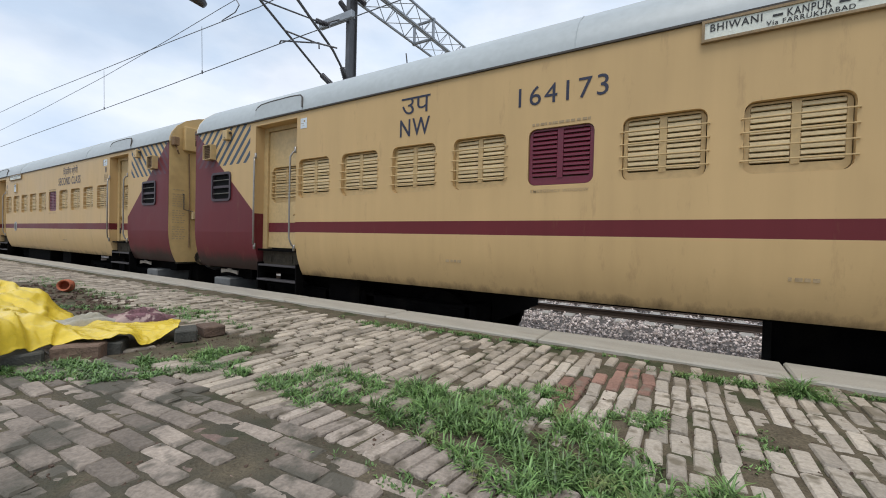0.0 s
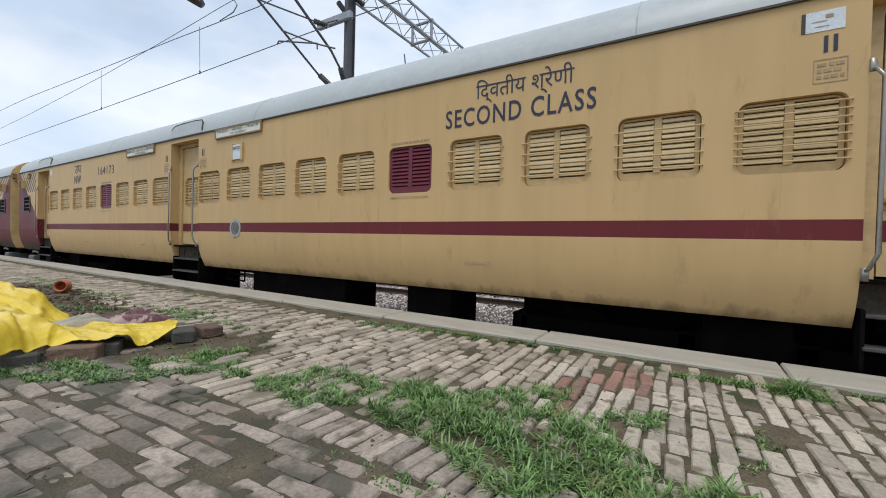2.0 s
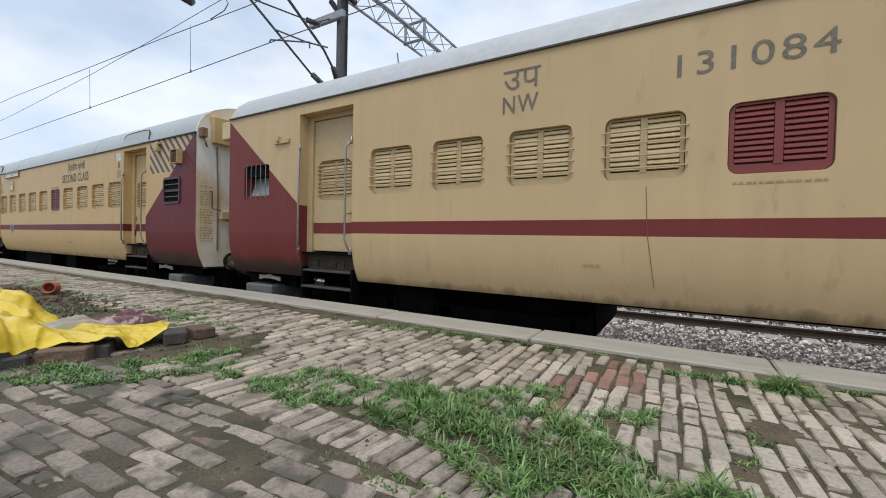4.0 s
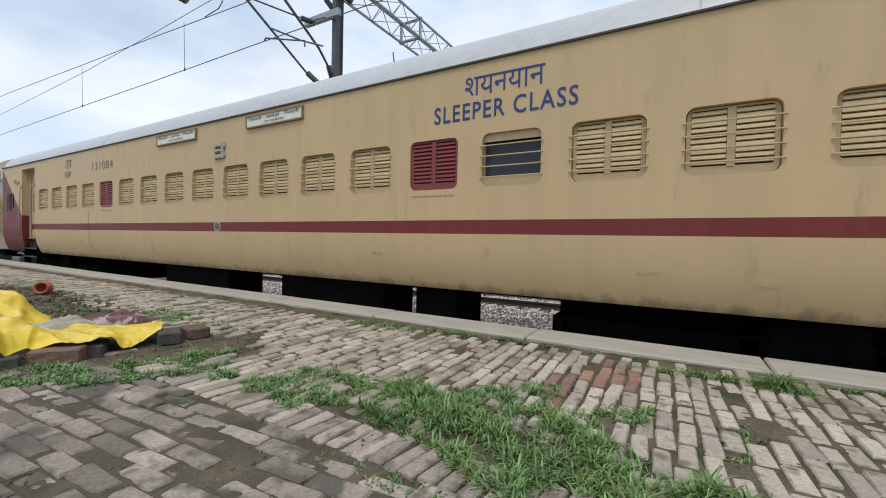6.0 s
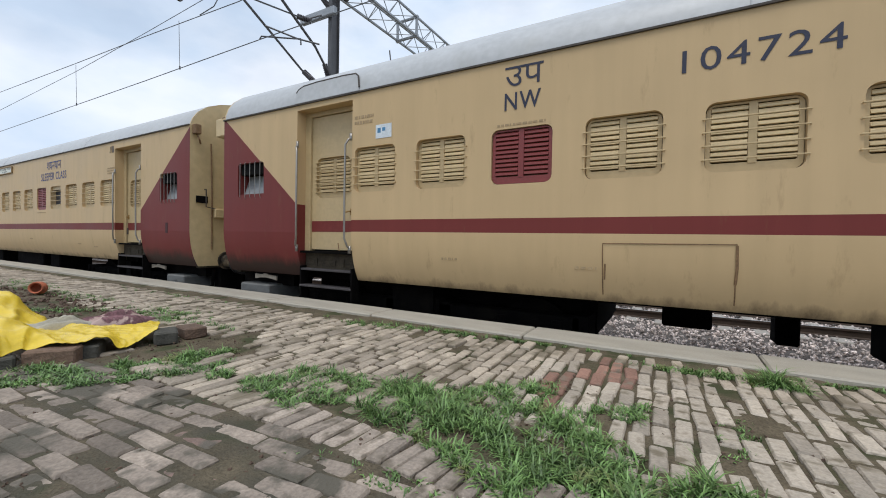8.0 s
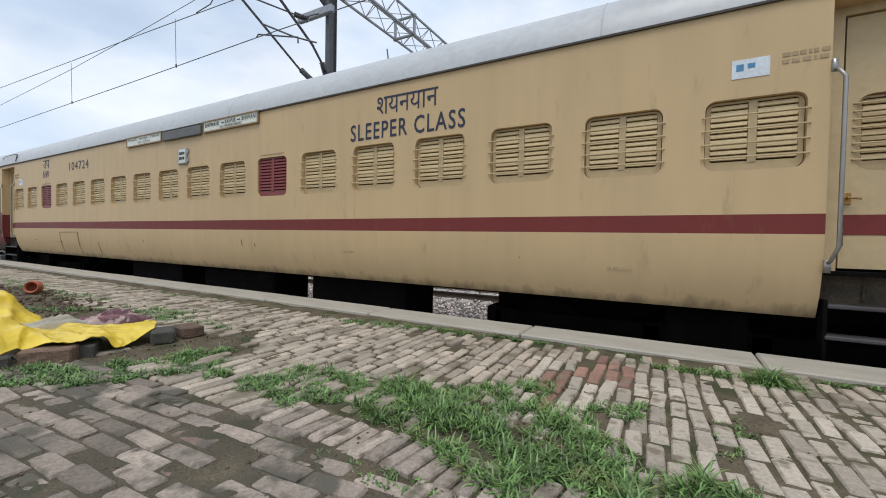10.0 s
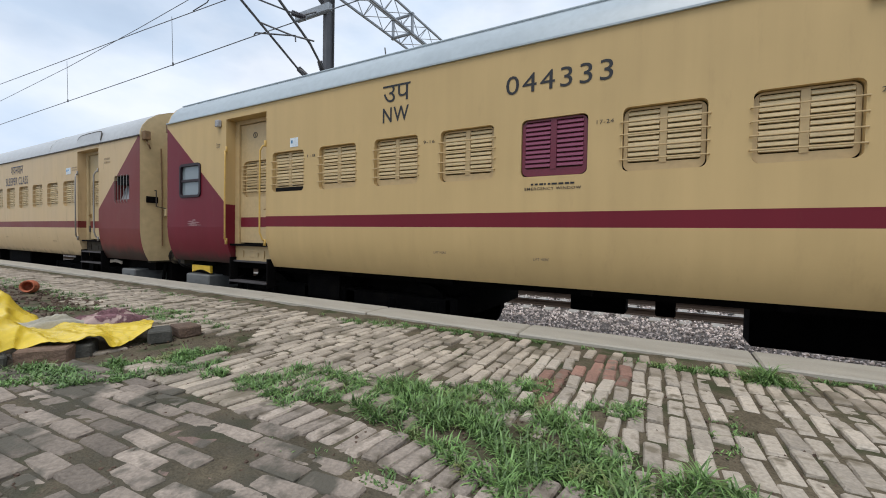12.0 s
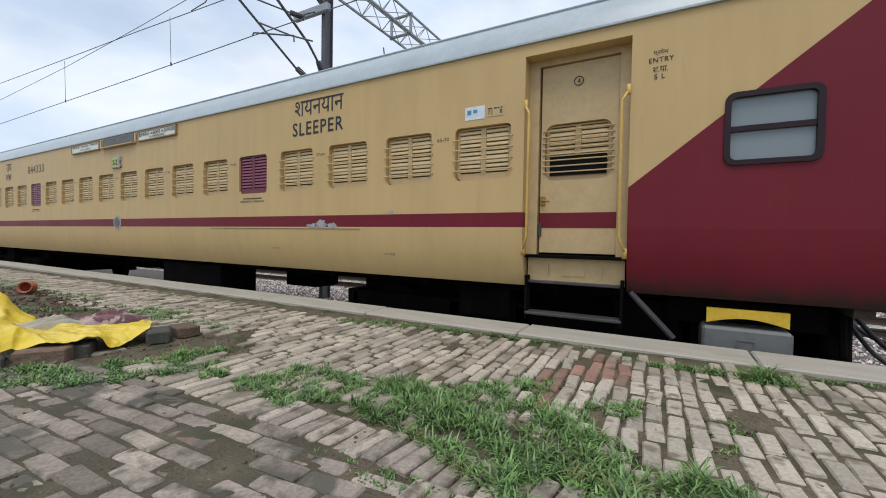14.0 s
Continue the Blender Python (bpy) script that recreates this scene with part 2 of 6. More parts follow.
M = {
    "side_gs": livery("cream paint with hazard stripes", (0.55, 0.378, 0.182), (0.132, 0.022, 0.026), True, reach=1.757),
    "side_old": livery("cream paint, weathered", (0.545, 0.398, 0.222), (0.168, 0.034, 0.030)),
    "side_new": livery("cream paint, fresh", (0.535, 0.380, 0.178), (0.150, 0.013, 0.023), length=21.17, streaks=0.22, grime_shade=0.29, diagonal=(2.555, 0.812)),
    "cream_gs": material("cream shutter paint", (0.52, 0.37, 0.175), 0.5, vary=0.12, scale=9, fine=22, bump=0.05),
    "cream_old": material("cream shutter paint, old", (0.48, 0.365, 0.20), 0.5, vary=0.07, scale=9, fine=22, bump=0.05),
    "cream_new": material("cream shutter paint, new", (0.50, 0.362, 0.182), 0.45, vary=0.08, scale=9, fine=22, bump=0.05),
    # Lighter than the shutters: sky caught by the slats is in the colour.
    "slat": material("cream louvre paint, sky-lit", (0.62, 0.485, 0.275), 0.5, vary=0.1, scale=20),
    "maroon": material("maroon shutter paint", (0.135, 0.013, 0.030), 0.4, vary=0.12, scale=9),
    # Sky highlight on the maroon louvres, painted in as a lighter purple.
    "maroon_slat_lit": material("maroon louvre paint with sky highlight", (0.22, 0.055, 0.10), 0.35, vary=0.12, scale=9),
    "band_gs": material("maroon band paint", (0.132, 0.022, 0.026), 0.45, vary=0.1, scale=5, fine=20, bump=0.03, gloss=0.22),
    "band_old": material("faded maroon band paint", (0.168, 0.034, 0.030), 0.45, vary=0.1, scale=5, fine=20, bump=0.03, gloss=0.22),
    "band_new": material("fresh maroon band paint", (0.150, 0.013, 0.023), 0.4, vary=0.08, scale=5, fine=20, bump=0.03, gloss=0.22),
    "brass": material("worn brass latch", (0.32, 0.19, 0.06), 0.45, 0.5, vary=0.3, scale=30),
    "riser": material("grubby riser paint", (0.055, 0.045, 0.032), 0.75, vary=0.4, scale=9, fine=40, gloss=0.15),
    "buffer_paint": material("oily beige buffer paint", (0.20, 0.155, 0.10), 0.6, vary=0.35, scale=7, fine=30, spots=((0.018, 0.015, 0.012), 5, 0.42, 0.56)),
    "greased": material("greased steel buffer face", (0.055, 0.055, 0.055), 0.4, 0.5, vary=0.4, scale=9),
    "pale_bracket": material("dusty pale bracket paint", (0.30, 0.26, 0.21), 0.8, vary=0.25, scale=10),
    "boardframe": material("brown board frame paint", (0.26, 0.18, 0.09), 0.6, vary=0.25, scale=10),
    "roof_gs": material("grey-green roof paint", (0.385, 0.42, 0.425), 0.45, vary=0.08, scale=0.9, fine=14, bump=0.03, spots=((0.33, 0.35, 0.35), 1.4, 0.55, 0.9)),
    "roof_new": material("pale blue-grey roof paint", (0.38, 0.435, 0.465), 0.4, vary=0.08, scale=1.0, fine=14, bump=0.03, spots=((0.31, 0.36, 0.39), 1.6, 0.5, 0.8)),
    "maroon_old": material("faded maroon shutter paint", (0.20, 0.036, 0.034), 0.45, vary=0.12, scale=9),
    # Shadow lines between louvres, put into the colour of the backing sheet.
    "backing": material("shade in slots behind louvres", (0.055, 0.038, 0.020), 0.9, vary=0.3, gloss=0.1),
    "end_yellow": material("yellowed end wall paint", (0.55, 0.38, 0.165), 0.5, vary=0.10, scale=1.6, fine=9, bump=0.04, spots=((0.42, 0.28, 0.12), 2, 0.55, 0.8)),
    "end_gs": material("chalky worn end wall paint", (0.66, 0.53, 0.34), 0.5, vary=0.10, scale=1.6, fine=9, bump=0.04, spots=((0.80, 0.79, 0.76), 0.9, 0.44, 0.60)),
    "end": material("cream end wall paint", (0.57, 0.44, 0.245), 0.5, vary=0.10, scale=1.6, fine=9, bump=0.04, spots=((0.44, 0.34, 0.19), 2.4, 0.58, 0.8)),
    "roof": material("silver-grey roof paint", (0.43, 0.445, 0.455), 0.45, vary=0.10, scale=1.2, fine=14, bump=0.04, spots=((0.36, 0.36, 0.34), 2, 0.6, 0.9)),
    "gutter": material("grey gutter paint", (0.075, 0.066, 0.058), 0.6, gloss=0.2),
    # Grime, and the deep shade below the floor put into a near-black base.
    "under": material("grimy underframe black with shade", (0.0045, 0.004, 0.004), 0.95, vary=0.5, scale=5, bump=0.4, gloss=0.06, spots=((0.012, 0.010, 0.008), 3, 0.55, 0.8)),
    "steel": material("worn steel", (0.42, 0.40, 0.37), 0.35, 0.9, vary=0.2, scale=12),
    "chrome": material("dull steel handrail", (0.30, 0.285, 0.26), 0.36, 0.7, vary=0.12, scale=10, bump=0.02),
    "yellow": material("yellow handrail paint", (0.56, 0.36, 0.09), 0.45, vary=0.12, scale=9, fine=20, bump=0.02),
    "rubber": material("black vestibule rubber", (0.02, 0.02, 0.022), 0.55, vary=0.4, scale=4, spots=((0.12, 0.11, 0.10), 3.2, 0.52, 0.75)),
    "tank": material("grey painted tank", (0.125, 0.128, 0.124), 0.6, vary=0.16, scale=3, fine=14, bump=0.03, spots=((0.085, 0.082, 0.075), 4, 0.55, 0.75)),
    "step": material("worn black footstep", (0.055, 0.050, 0.052), 0.6, 0.0, gloss=0.3, vary=0.3),
    # Shade inside openings and gaps, put into one near-black colour.
    "dark": material("shade inside openings", (0.010, 0.010, 0.010), 0.9, vary=0.2, gloss=0.1),
    # The open window's inside, its dimness put into the colour.
    "slate": material("blue-grey interior shade", (0.022, 0.026, 0.036), 0.4, vary=0.3, scale=3),
    "worn": material("worn lettering paint", (0.16, 0.135, 0.105), 0.6, vary=0.3, scale=14),
    "scuffed": material("worn dark decal", (0.13, 0.10, 0.07), 0.6, vary=0.4, scale=25),
    "blue": material("blue lettering paint", (0.016, 0.040, 0.17), 0.5, vary=0.2, scale=14),
    "navy": material("navy lettering paint", (0.018, 0.022, 0.048), 0.5, vary=0.2, scale=14),
    "black": material("black lettering paint", (0.012, 0.012, 0.014), 0.5, vary=0.2, scale=14),
    "faint": material("faded stencil paint", (0.35, 0.255, 0.14), 0.6, vary=0.2, scale=14),
    "fainter": material("almost worn off stencil paint", (0.40, 0.30, 0.17), 0.6, vary=0.2, scale=14),
    "inkblue": material("blue print", (0.06, 0.22, 0.40), 0.5),
    "rustline": material("rusty weld line", (0.20, 0.12, 0.06), 0.8, vary=0.4, scale=8),
    "tankyellow": material("yellow tank guard paint", (0.62, 0.40, 0.03), 0.5, vary=0.15),
    "patch": material("dark scuffed maroon", (0.045, 0.010, 0.011), 0.6),
    "scuff": material("pink scuffed paint", (0.27, 0.15, 0.15), 0.7, vary=0.3, scale=14),
    "board": material("white enamel board", (0.66, 0.68, 0.60), 0.4, vary=0.1, scale=5),
    "plate": material("white paper notice", (0.62, 0.68, 0.72), 0.6, vary=0.15, scale=10),
    "signgreen": material("yellow-green coach plate", (0.40, 0.44, 0.10), 0.4, vary=0.1),
    "disc": material("grey roundel transfer", (0.33, 0.33, 0.34), 0.5, vary=0.3, scale=14),
    "concrete": material("coping concrete", (0.365, 0.335, 0.278), 0.85, vary=0.14, scale=3, fine=90, bump=0.3, spots=((0.24, 0.21, 0.17), 2.0, 0.55, 0.8), coords="Generated"),
    "brick": material("worn paving brick", (0.415, 0.36, 0.292), 0.92, vary=0.24, scale=9, fine=75, bump=0.6, spots=((0.185, 0.155, 0.11), 9, 0.54, 0.66), random_by="object", spread=0.24),
    "brick_tan": material("brown paving brick", (0.34, 0.285, 0.235), 0.92, vary=0.28, scale=9, fine=75, bump=0.7, spots=((0.15, 0.125, 0.095), 9, 0.52, 0.64), random_by="object", spread=0.28),
    "brick_far": material("worn paving brick field", (0.36, 0.305, 0.24), 0.92, vary=0.26, scale=5, fine=60, bump=0.6, spots=((0.185, 0.155, 0.11), 4.5, 0.52, 0.64), random_by="island", spread=0.26),
    "brick_wet_far": material("damp dark brick field", (0.255, 0.213, 0.175), 0.88, vary=0.3, scale=5, fine=60, bump=0.7, spots=((0.105, 0.095, 0.075), 4, 0.50, 0.60), random_by="island", spread=0.38, gloss=0.3),
    "brick_red": material("red paving brick", (0.265, 0.150, 0.112), 0.92, vary=0.25, scale=10, fine=70, bump=0.6, spots=((0.20, 0.16, 0.12), 12, 0.54, 0.68), random_by="object", spread=0.25),
    "brick_rose": material("dull reddish damp brick", (0.205, 0.140, 0.115), 0.9, vary=0.28, scale=9, fine=70, bump=0.7, spots=((0.115, 0.10, 0.08), 8, 0.52, 0.64), random_by="object", spread=0.25),
    "brick_wet": material("damp dark paving brick", (0.275, 0.23, 0.19), 0.88, vary=0.3, scale=9, fine=70, bump=0.7, spots=((0.105, 0.095, 0.075), 7, 0.50, 0.60), random_by="object", spread=0.35, gloss=0.3),
    "block": material("weathered brown brick", (0.135, 0.088, 0.062), 0.92, vary=0.3, scale=12, fine=70, bump=0.7, random_by="object", spread=0.3),
    "block_grey": material("dark grey-green brick", (0.062, 0.060, 0.050), 0.92, vary=0.3, scale=12, fine=70, bump=0.7),
    "soil": None,
    "earth": material("trackside earth", (0.26, 0.22, 0.17), 0.95, vary=0.3, scale=0.8, fine=12, bump=0.8, spots=((0.10, 0.13, 0.05), 0.12, 0.5, 0.62)),
    "stone": material("grey ballast stone", (0.56, 0.49, 0.46), 0.85, vary=0.25, scale=7, fine=50, random_by="island", spread=0.65),
    "grit": material("dark ballast grit", (0.085, 0.072, 0.064), 0.95, vary=0.4, scale=8, fine=60, bump=0.8),
    "railrust": material("rusty rail side", (0.05, 0.034, 0.025), 0.8, vary=0.3, scale=6),
    "sleeper": material("concrete sleeper", (0.33, 0.31, 0.28), 0.9, vary=0.2, scale=6),
    "grass": material("grass blades", (0.118, 0.208, 0.060), 0.5, vary=0.45, scale=3.0, fine=30, bump=0, spots=((0.20, 0.20, 0.075), 7, 0.58, 0.72), random_by="island", spread=0.50),
    "sheet": material("yellow plastic sheet", (0.70, 0.51, 0.042), 0.3, vary=0.12, scale=6, fine=25, bump=0.3),
    "cloth": material("purple printed cloth", (0.15, 0.075, 0.085), 0.9, vary=0.5, scale=14, fine=60, spots=((0.42, 0.31, 0.28), 11, 0.56, 0.62)),
    "rag": material("off-white rag", (0.36, 0.34, 0.28), 0.9, vary=0.15),
    "orange": material("terracotta", (0.42, 0.125, 0.06), 0.75, vary=0.3, scale=9, spots=((0.20, 0.07, 0.04), 7, 0.55, 0.7)),
    "mast": material("galvanised mast steel", (0.10, 0.10, 0.105), 0.5, 0.5, vary=0.2, scale=5),
    "galv": material("galvanised truss steel", (0.30, 0.32, 0.34), 0.45, 0.4, vary=0.2, scale=5),
    "insulator": material("brown porcelain insulator", (0.045, 0.04, 0.045), 0.3, vary=0.2),
    "wire": material("contact wire copper", (0.10, 0.10, 0.10), 0.5, 0.3),
    "whitewash": material("whitewashed shed wall", (0.62, 0.62, 0.58), 0.9, vary=0.12, scale=1.5),
    "sheeting": material("grey roof sheeting", (0.30, 0.31, 0.32), 0.6, vary=0.15, scale=3),
    "leaf": material("tree foliage", (0.06, 0.10, 0.03), 0.6, vary=0.4, scale=1.5, bump=0, random_by="island", spread=0.4),
    "bark": material("tree bark", (0.12, 0.09, 0.06), 0.9, vary=0.3),
}


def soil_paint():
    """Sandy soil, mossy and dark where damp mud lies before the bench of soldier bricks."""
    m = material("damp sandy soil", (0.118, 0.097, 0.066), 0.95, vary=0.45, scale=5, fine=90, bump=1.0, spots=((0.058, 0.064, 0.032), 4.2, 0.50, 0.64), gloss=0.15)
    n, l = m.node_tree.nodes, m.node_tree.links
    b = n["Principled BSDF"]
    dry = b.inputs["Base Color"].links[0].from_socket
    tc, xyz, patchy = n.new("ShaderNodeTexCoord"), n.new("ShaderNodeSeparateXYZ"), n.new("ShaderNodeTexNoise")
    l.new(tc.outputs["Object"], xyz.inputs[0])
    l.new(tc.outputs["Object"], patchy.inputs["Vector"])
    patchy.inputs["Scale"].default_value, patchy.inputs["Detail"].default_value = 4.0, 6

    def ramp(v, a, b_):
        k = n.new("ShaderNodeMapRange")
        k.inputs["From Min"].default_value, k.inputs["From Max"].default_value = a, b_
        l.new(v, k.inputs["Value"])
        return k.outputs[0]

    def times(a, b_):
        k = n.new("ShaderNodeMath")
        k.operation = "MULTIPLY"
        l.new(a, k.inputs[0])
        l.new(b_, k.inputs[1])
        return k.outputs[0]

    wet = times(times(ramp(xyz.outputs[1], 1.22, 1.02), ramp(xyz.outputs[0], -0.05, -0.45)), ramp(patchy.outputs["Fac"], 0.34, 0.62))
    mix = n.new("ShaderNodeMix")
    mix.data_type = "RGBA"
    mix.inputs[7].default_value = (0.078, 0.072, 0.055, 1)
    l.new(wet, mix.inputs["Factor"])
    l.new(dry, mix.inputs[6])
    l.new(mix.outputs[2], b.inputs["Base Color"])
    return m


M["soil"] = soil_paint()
glass = bpy.data.materials.new("frosted window glass")
glass.use_nodes = True
gb = glass.node_tree.nodes["Principled BSDF"]
gb.inputs["Base Color"].default_value, gb.inputs["Roughness"].default_value = (0.20, 0.235, 0.25, 1), 0.12
gn = glass.node_tree.nodes.new("ShaderNodeTexNoise")
gn.inputs["Scale"].default_value = 2.5
gr_ = glass.node_tree.nodes.new("ShaderNodeMapRange")
gr_.inputs["To Min"].default_value, gr_.inputs["To Max"].default_value = 0.05, 0.3
glass.node_tree.links.new(gn.outputs["Fac"], gr_.inputs["Value"])
glass.node_tree.links.new(gr_.outputs[0], gb.inputs["Roughness"])
M["glass"] = glass


# ---- mesh helpers ----
WAIST = 0.875     # below it the coach side turns inwards


def foot_y(z, low=0.275):
    """How far the coach side has turned in at a height."""
    f = min(max((WAIST - z) / (WAIST - low), 0.0), 1.0)
    return 0.040 * f + 0.105 * f ** 2.8


def finish(bm, name, mat, smooth=False):
    me = bpy.data.meshes.new(name)
    bmesh.ops.recalc_face_normals(bm, faces=bm.faces)
    bm.to_mesh(me)
    bm.free()
    me.materials.append(M[mat])
    if smooth:
        me.polygons.foreach_set("use_smooth", [True] * len(me.polygons))
    return me


def part(name, bm, mat, parent, label="", at=None, smooth=False):
    """Links a bmesh, or a shared mesh, as one object under a thing or part."""
    me = finish(bm, name, mat, smooth) if isinstance(bm, bmesh.types.BMesh) else bm
    ob = new(name, me)
    if parent:
        ob.parent = parent
    if at is not None:
        ob.matrix_basis = at if isinstance(at, Matrix) else Matrix.Translation(at)
    return tagged(ob, label)


def thing(name, label, category, at=(0, 0, 0), group="", kind=""):
    ob = new(name)
    ob.location = at
    ob.empty_display_size = 0.2
    return tagged(ob, label, category, group, kind)


def box(bm, x0, x1, y0, y1, z0, z1, m=None):
    p = [(x, y, z) for x in (x0, x1) for y in (y0, y1) for z in (z0, z1)]
    v = [bm.verts.new(m @ Vector(q) if m else q) for q in p]
    for f in ((0, 1, 3, 2), (4, 6, 7, 5), (0, 4, 5, 1), (2, 3, 7, 6), (0, 2, 6, 4), (1, 5, 7, 3)):
        bm.faces.new([v[i] for i in f])
    return v


def bevbox(bm, x0, x1, y0, y1, z0, z1, r=0.01):
    """A box with its edges cut off."""
    start = len(bm.verts)
    box(bm, x0, x1, y0, y1, z0, z1)
    bm.verts.ensure_lookup_table()
    fresh = set(bm.verts[start:])
    bmesh.ops.bevel(bm, geom=[e for e in bm.edges if e.verts[0] in fresh and e.verts[1] in fresh], offset=r, segments=1, affect="EDGES")


def tube(bm, path, r, n=8, caps=True):
    """A round bar along a path; r may be one radius or one for each point."""
    path = [Vector(p) for p in path]
    rs = r if isinstance(r, (list, tuple)) else [r] * len(path)
    rings, a = [], None
    for i, p in enumerate(path):
        d = (path[min(i + 1, len(path) - 1)] - path[max(i - 1, 0)]).normalized()
        if a is None:
            a = d.orthogonal().normalized()
        a = (a - d * a.dot(d)).normalized()
        b = d.cross(a)
        rings.append([bm.verts.new(p + (a * math.cos(k * math.tau / n) + b * math.sin(k * math.tau / n)) * rs[i]) for k in range(n)])
    for r0, r1 in zip(rings, rings[1:]):
        for k in range(n):
            bm.faces.new((r0[k], r0[(k + 1) % n], r1[(k + 1) % n], r1[k]))
    if caps:
        bm.faces.new(rings[0][::-1])
        bm.faces.new(rings[-1])


def rounded(x0, x1, z0, z1, r, seg=4):
    """Points round a rounded rectangle, anticlockwise from the lower right corner's start."""
    pts = []
    for cx, cz, a0 in ((x1 - r, z0 + r, -90), (x1 - r, z1 - r, 0), (x0 + r, z1 - r, 90), (x0 + r, z0 + r, 180)):
        pts += [(cx + r * math.cos(radians(a0 + 90 * k / seg)), cz + r * math.sin(radians(a0 + 90 * k / seg))) for k in range(seg + 1)]
    return pts


def prism(bm, pts, y0, y1):
    """A plate of that outline in x and z, from y0 to y1."""
    a, b = [bm.verts.new((x, y0, z)) for x, z in pts], [bm.verts.new((x, y1, z)) for x, z in pts]
    n = len(pts)
    bm.faces.new(a)
    bm.faces.new(b[::-1])
    for k in range(n):
        bm.faces.new((a[k], b[k], b[(k + 1) % n], a[(k + 1) % n]))


def frame_plate(bm, outer, inner, y0, y1):
    """A plate with a hole: two outlines with as many points."""
    n = len(outer)
    o0, o1 = [bm.verts.new((x, y0, z)) for x, z in outer], [bm.verts.new((x, y1, z)) for x, z in outer]
    i0, i1 = [bm.verts.new((x, y0, z)) for x, z in inner], [bm.verts.new((x, y1, z)) for x, z in inner]
    for k in range(n):
        j = (k + 1) % n
        bm.faces.new((o0[k], o0[j], i0[j], i0[k]))
        bm.faces.new((o1[k], i1[k], i1[j], o1[j]))
        bm.faces.new((i0[k], i0[j], i1[j], i1[k]))
        bm.faces.new((o0[k], o1[k], o1[j], o0[j]))


def words(body, parent, u0, u1, z0, z1, mat, y=-0.004, name="lettering", label=""):
    """Lettering stretched into a box on the coach side."""
    c = bpy.data.curves.new(name, "FONT")
    c.body, c.extrude, c.resolution_u, c.space_character = body, 0.0, 3, 1.14 if body.isascii() else 1.0
    c.offset = 0.010 if body.replace(" ", "").isalpha() and body.isascii() else 0.022 if body == "S-2" else 0.0
    tmp = bpy.data.objects.new("tmp", c)
    me = bpy.data.meshes.new_from_object(tmp)
    bpy.data.objects.remove(tmp)
    if not me or not len(me.vertices):
        return None
    co = np.empty(len(me.vertices) * 3)
    me.vertices.foreach_get("co", co)
    co = co.reshape(-1, 3)
    lo, hi = co.min(0), co.max(0)
    out = np.empty_like(co)
    out[:, 0] = u0 + (co[:, 0] - lo[0]) / (hi[0] - lo[0]) * (u1 - u0)
    out[:, 2] = z0 + (co[:, 1] - lo[1]) / (hi[1] - lo[1]) * (z1 - z0)
    out[:, 1] = y + foot_y((z0 + z1) / 2)
    me.vertices.foreach_set("co", out.ravel())
    me.materials.clear()
    me.materials.append(M[mat])
    me.update()
    ob = new(name, me)
    ob.parent = parent
    return tagged(ob, label)


def stencil(parent, u0, u1, z0, z1, rows, mat="faint", seed=0, y=-0.004):
    """Writing too small to read: short plain bars."""
    rnd, bm = random.Random(seed), bmesh.new()
    h = (z1 - z0) / rows
    y += foot_y((z0 + z1) / 2)
    for k in range(rows):
        x = u0
        while x < u1 - 0.01:
            w = min(rnd.uniform(0.015, 0.05), u1 - x)
            box(bm, x, x + w, y, y + 0.003, z0 + k * h + h * 0.25, z0 + k * h + h * 0.8)
            x += w + rnd.uniform(0.008, 0.02)
    return tagged(part("lettering", bm, mat, parent, "unreadable small stencilled writing"), kind="stuff")


# ---- the coaches ----
WZ0, WZ1, WHALF = 1.365, 1.905, 0.305
TOP, LOW = 2.58, 0.275
ROOF = [(0.0, 2.58), (0.012, 2.66), (0.05, 2.77), (0.14, 2.90), (0.30, 3.03), (0.52, 3.125), (0.78, 3.195), (1.15, 3.25), (1.6225, 3.275)]
ROOF += [(3.245 - y, z) for y, z in ROOF[-2::-1]]


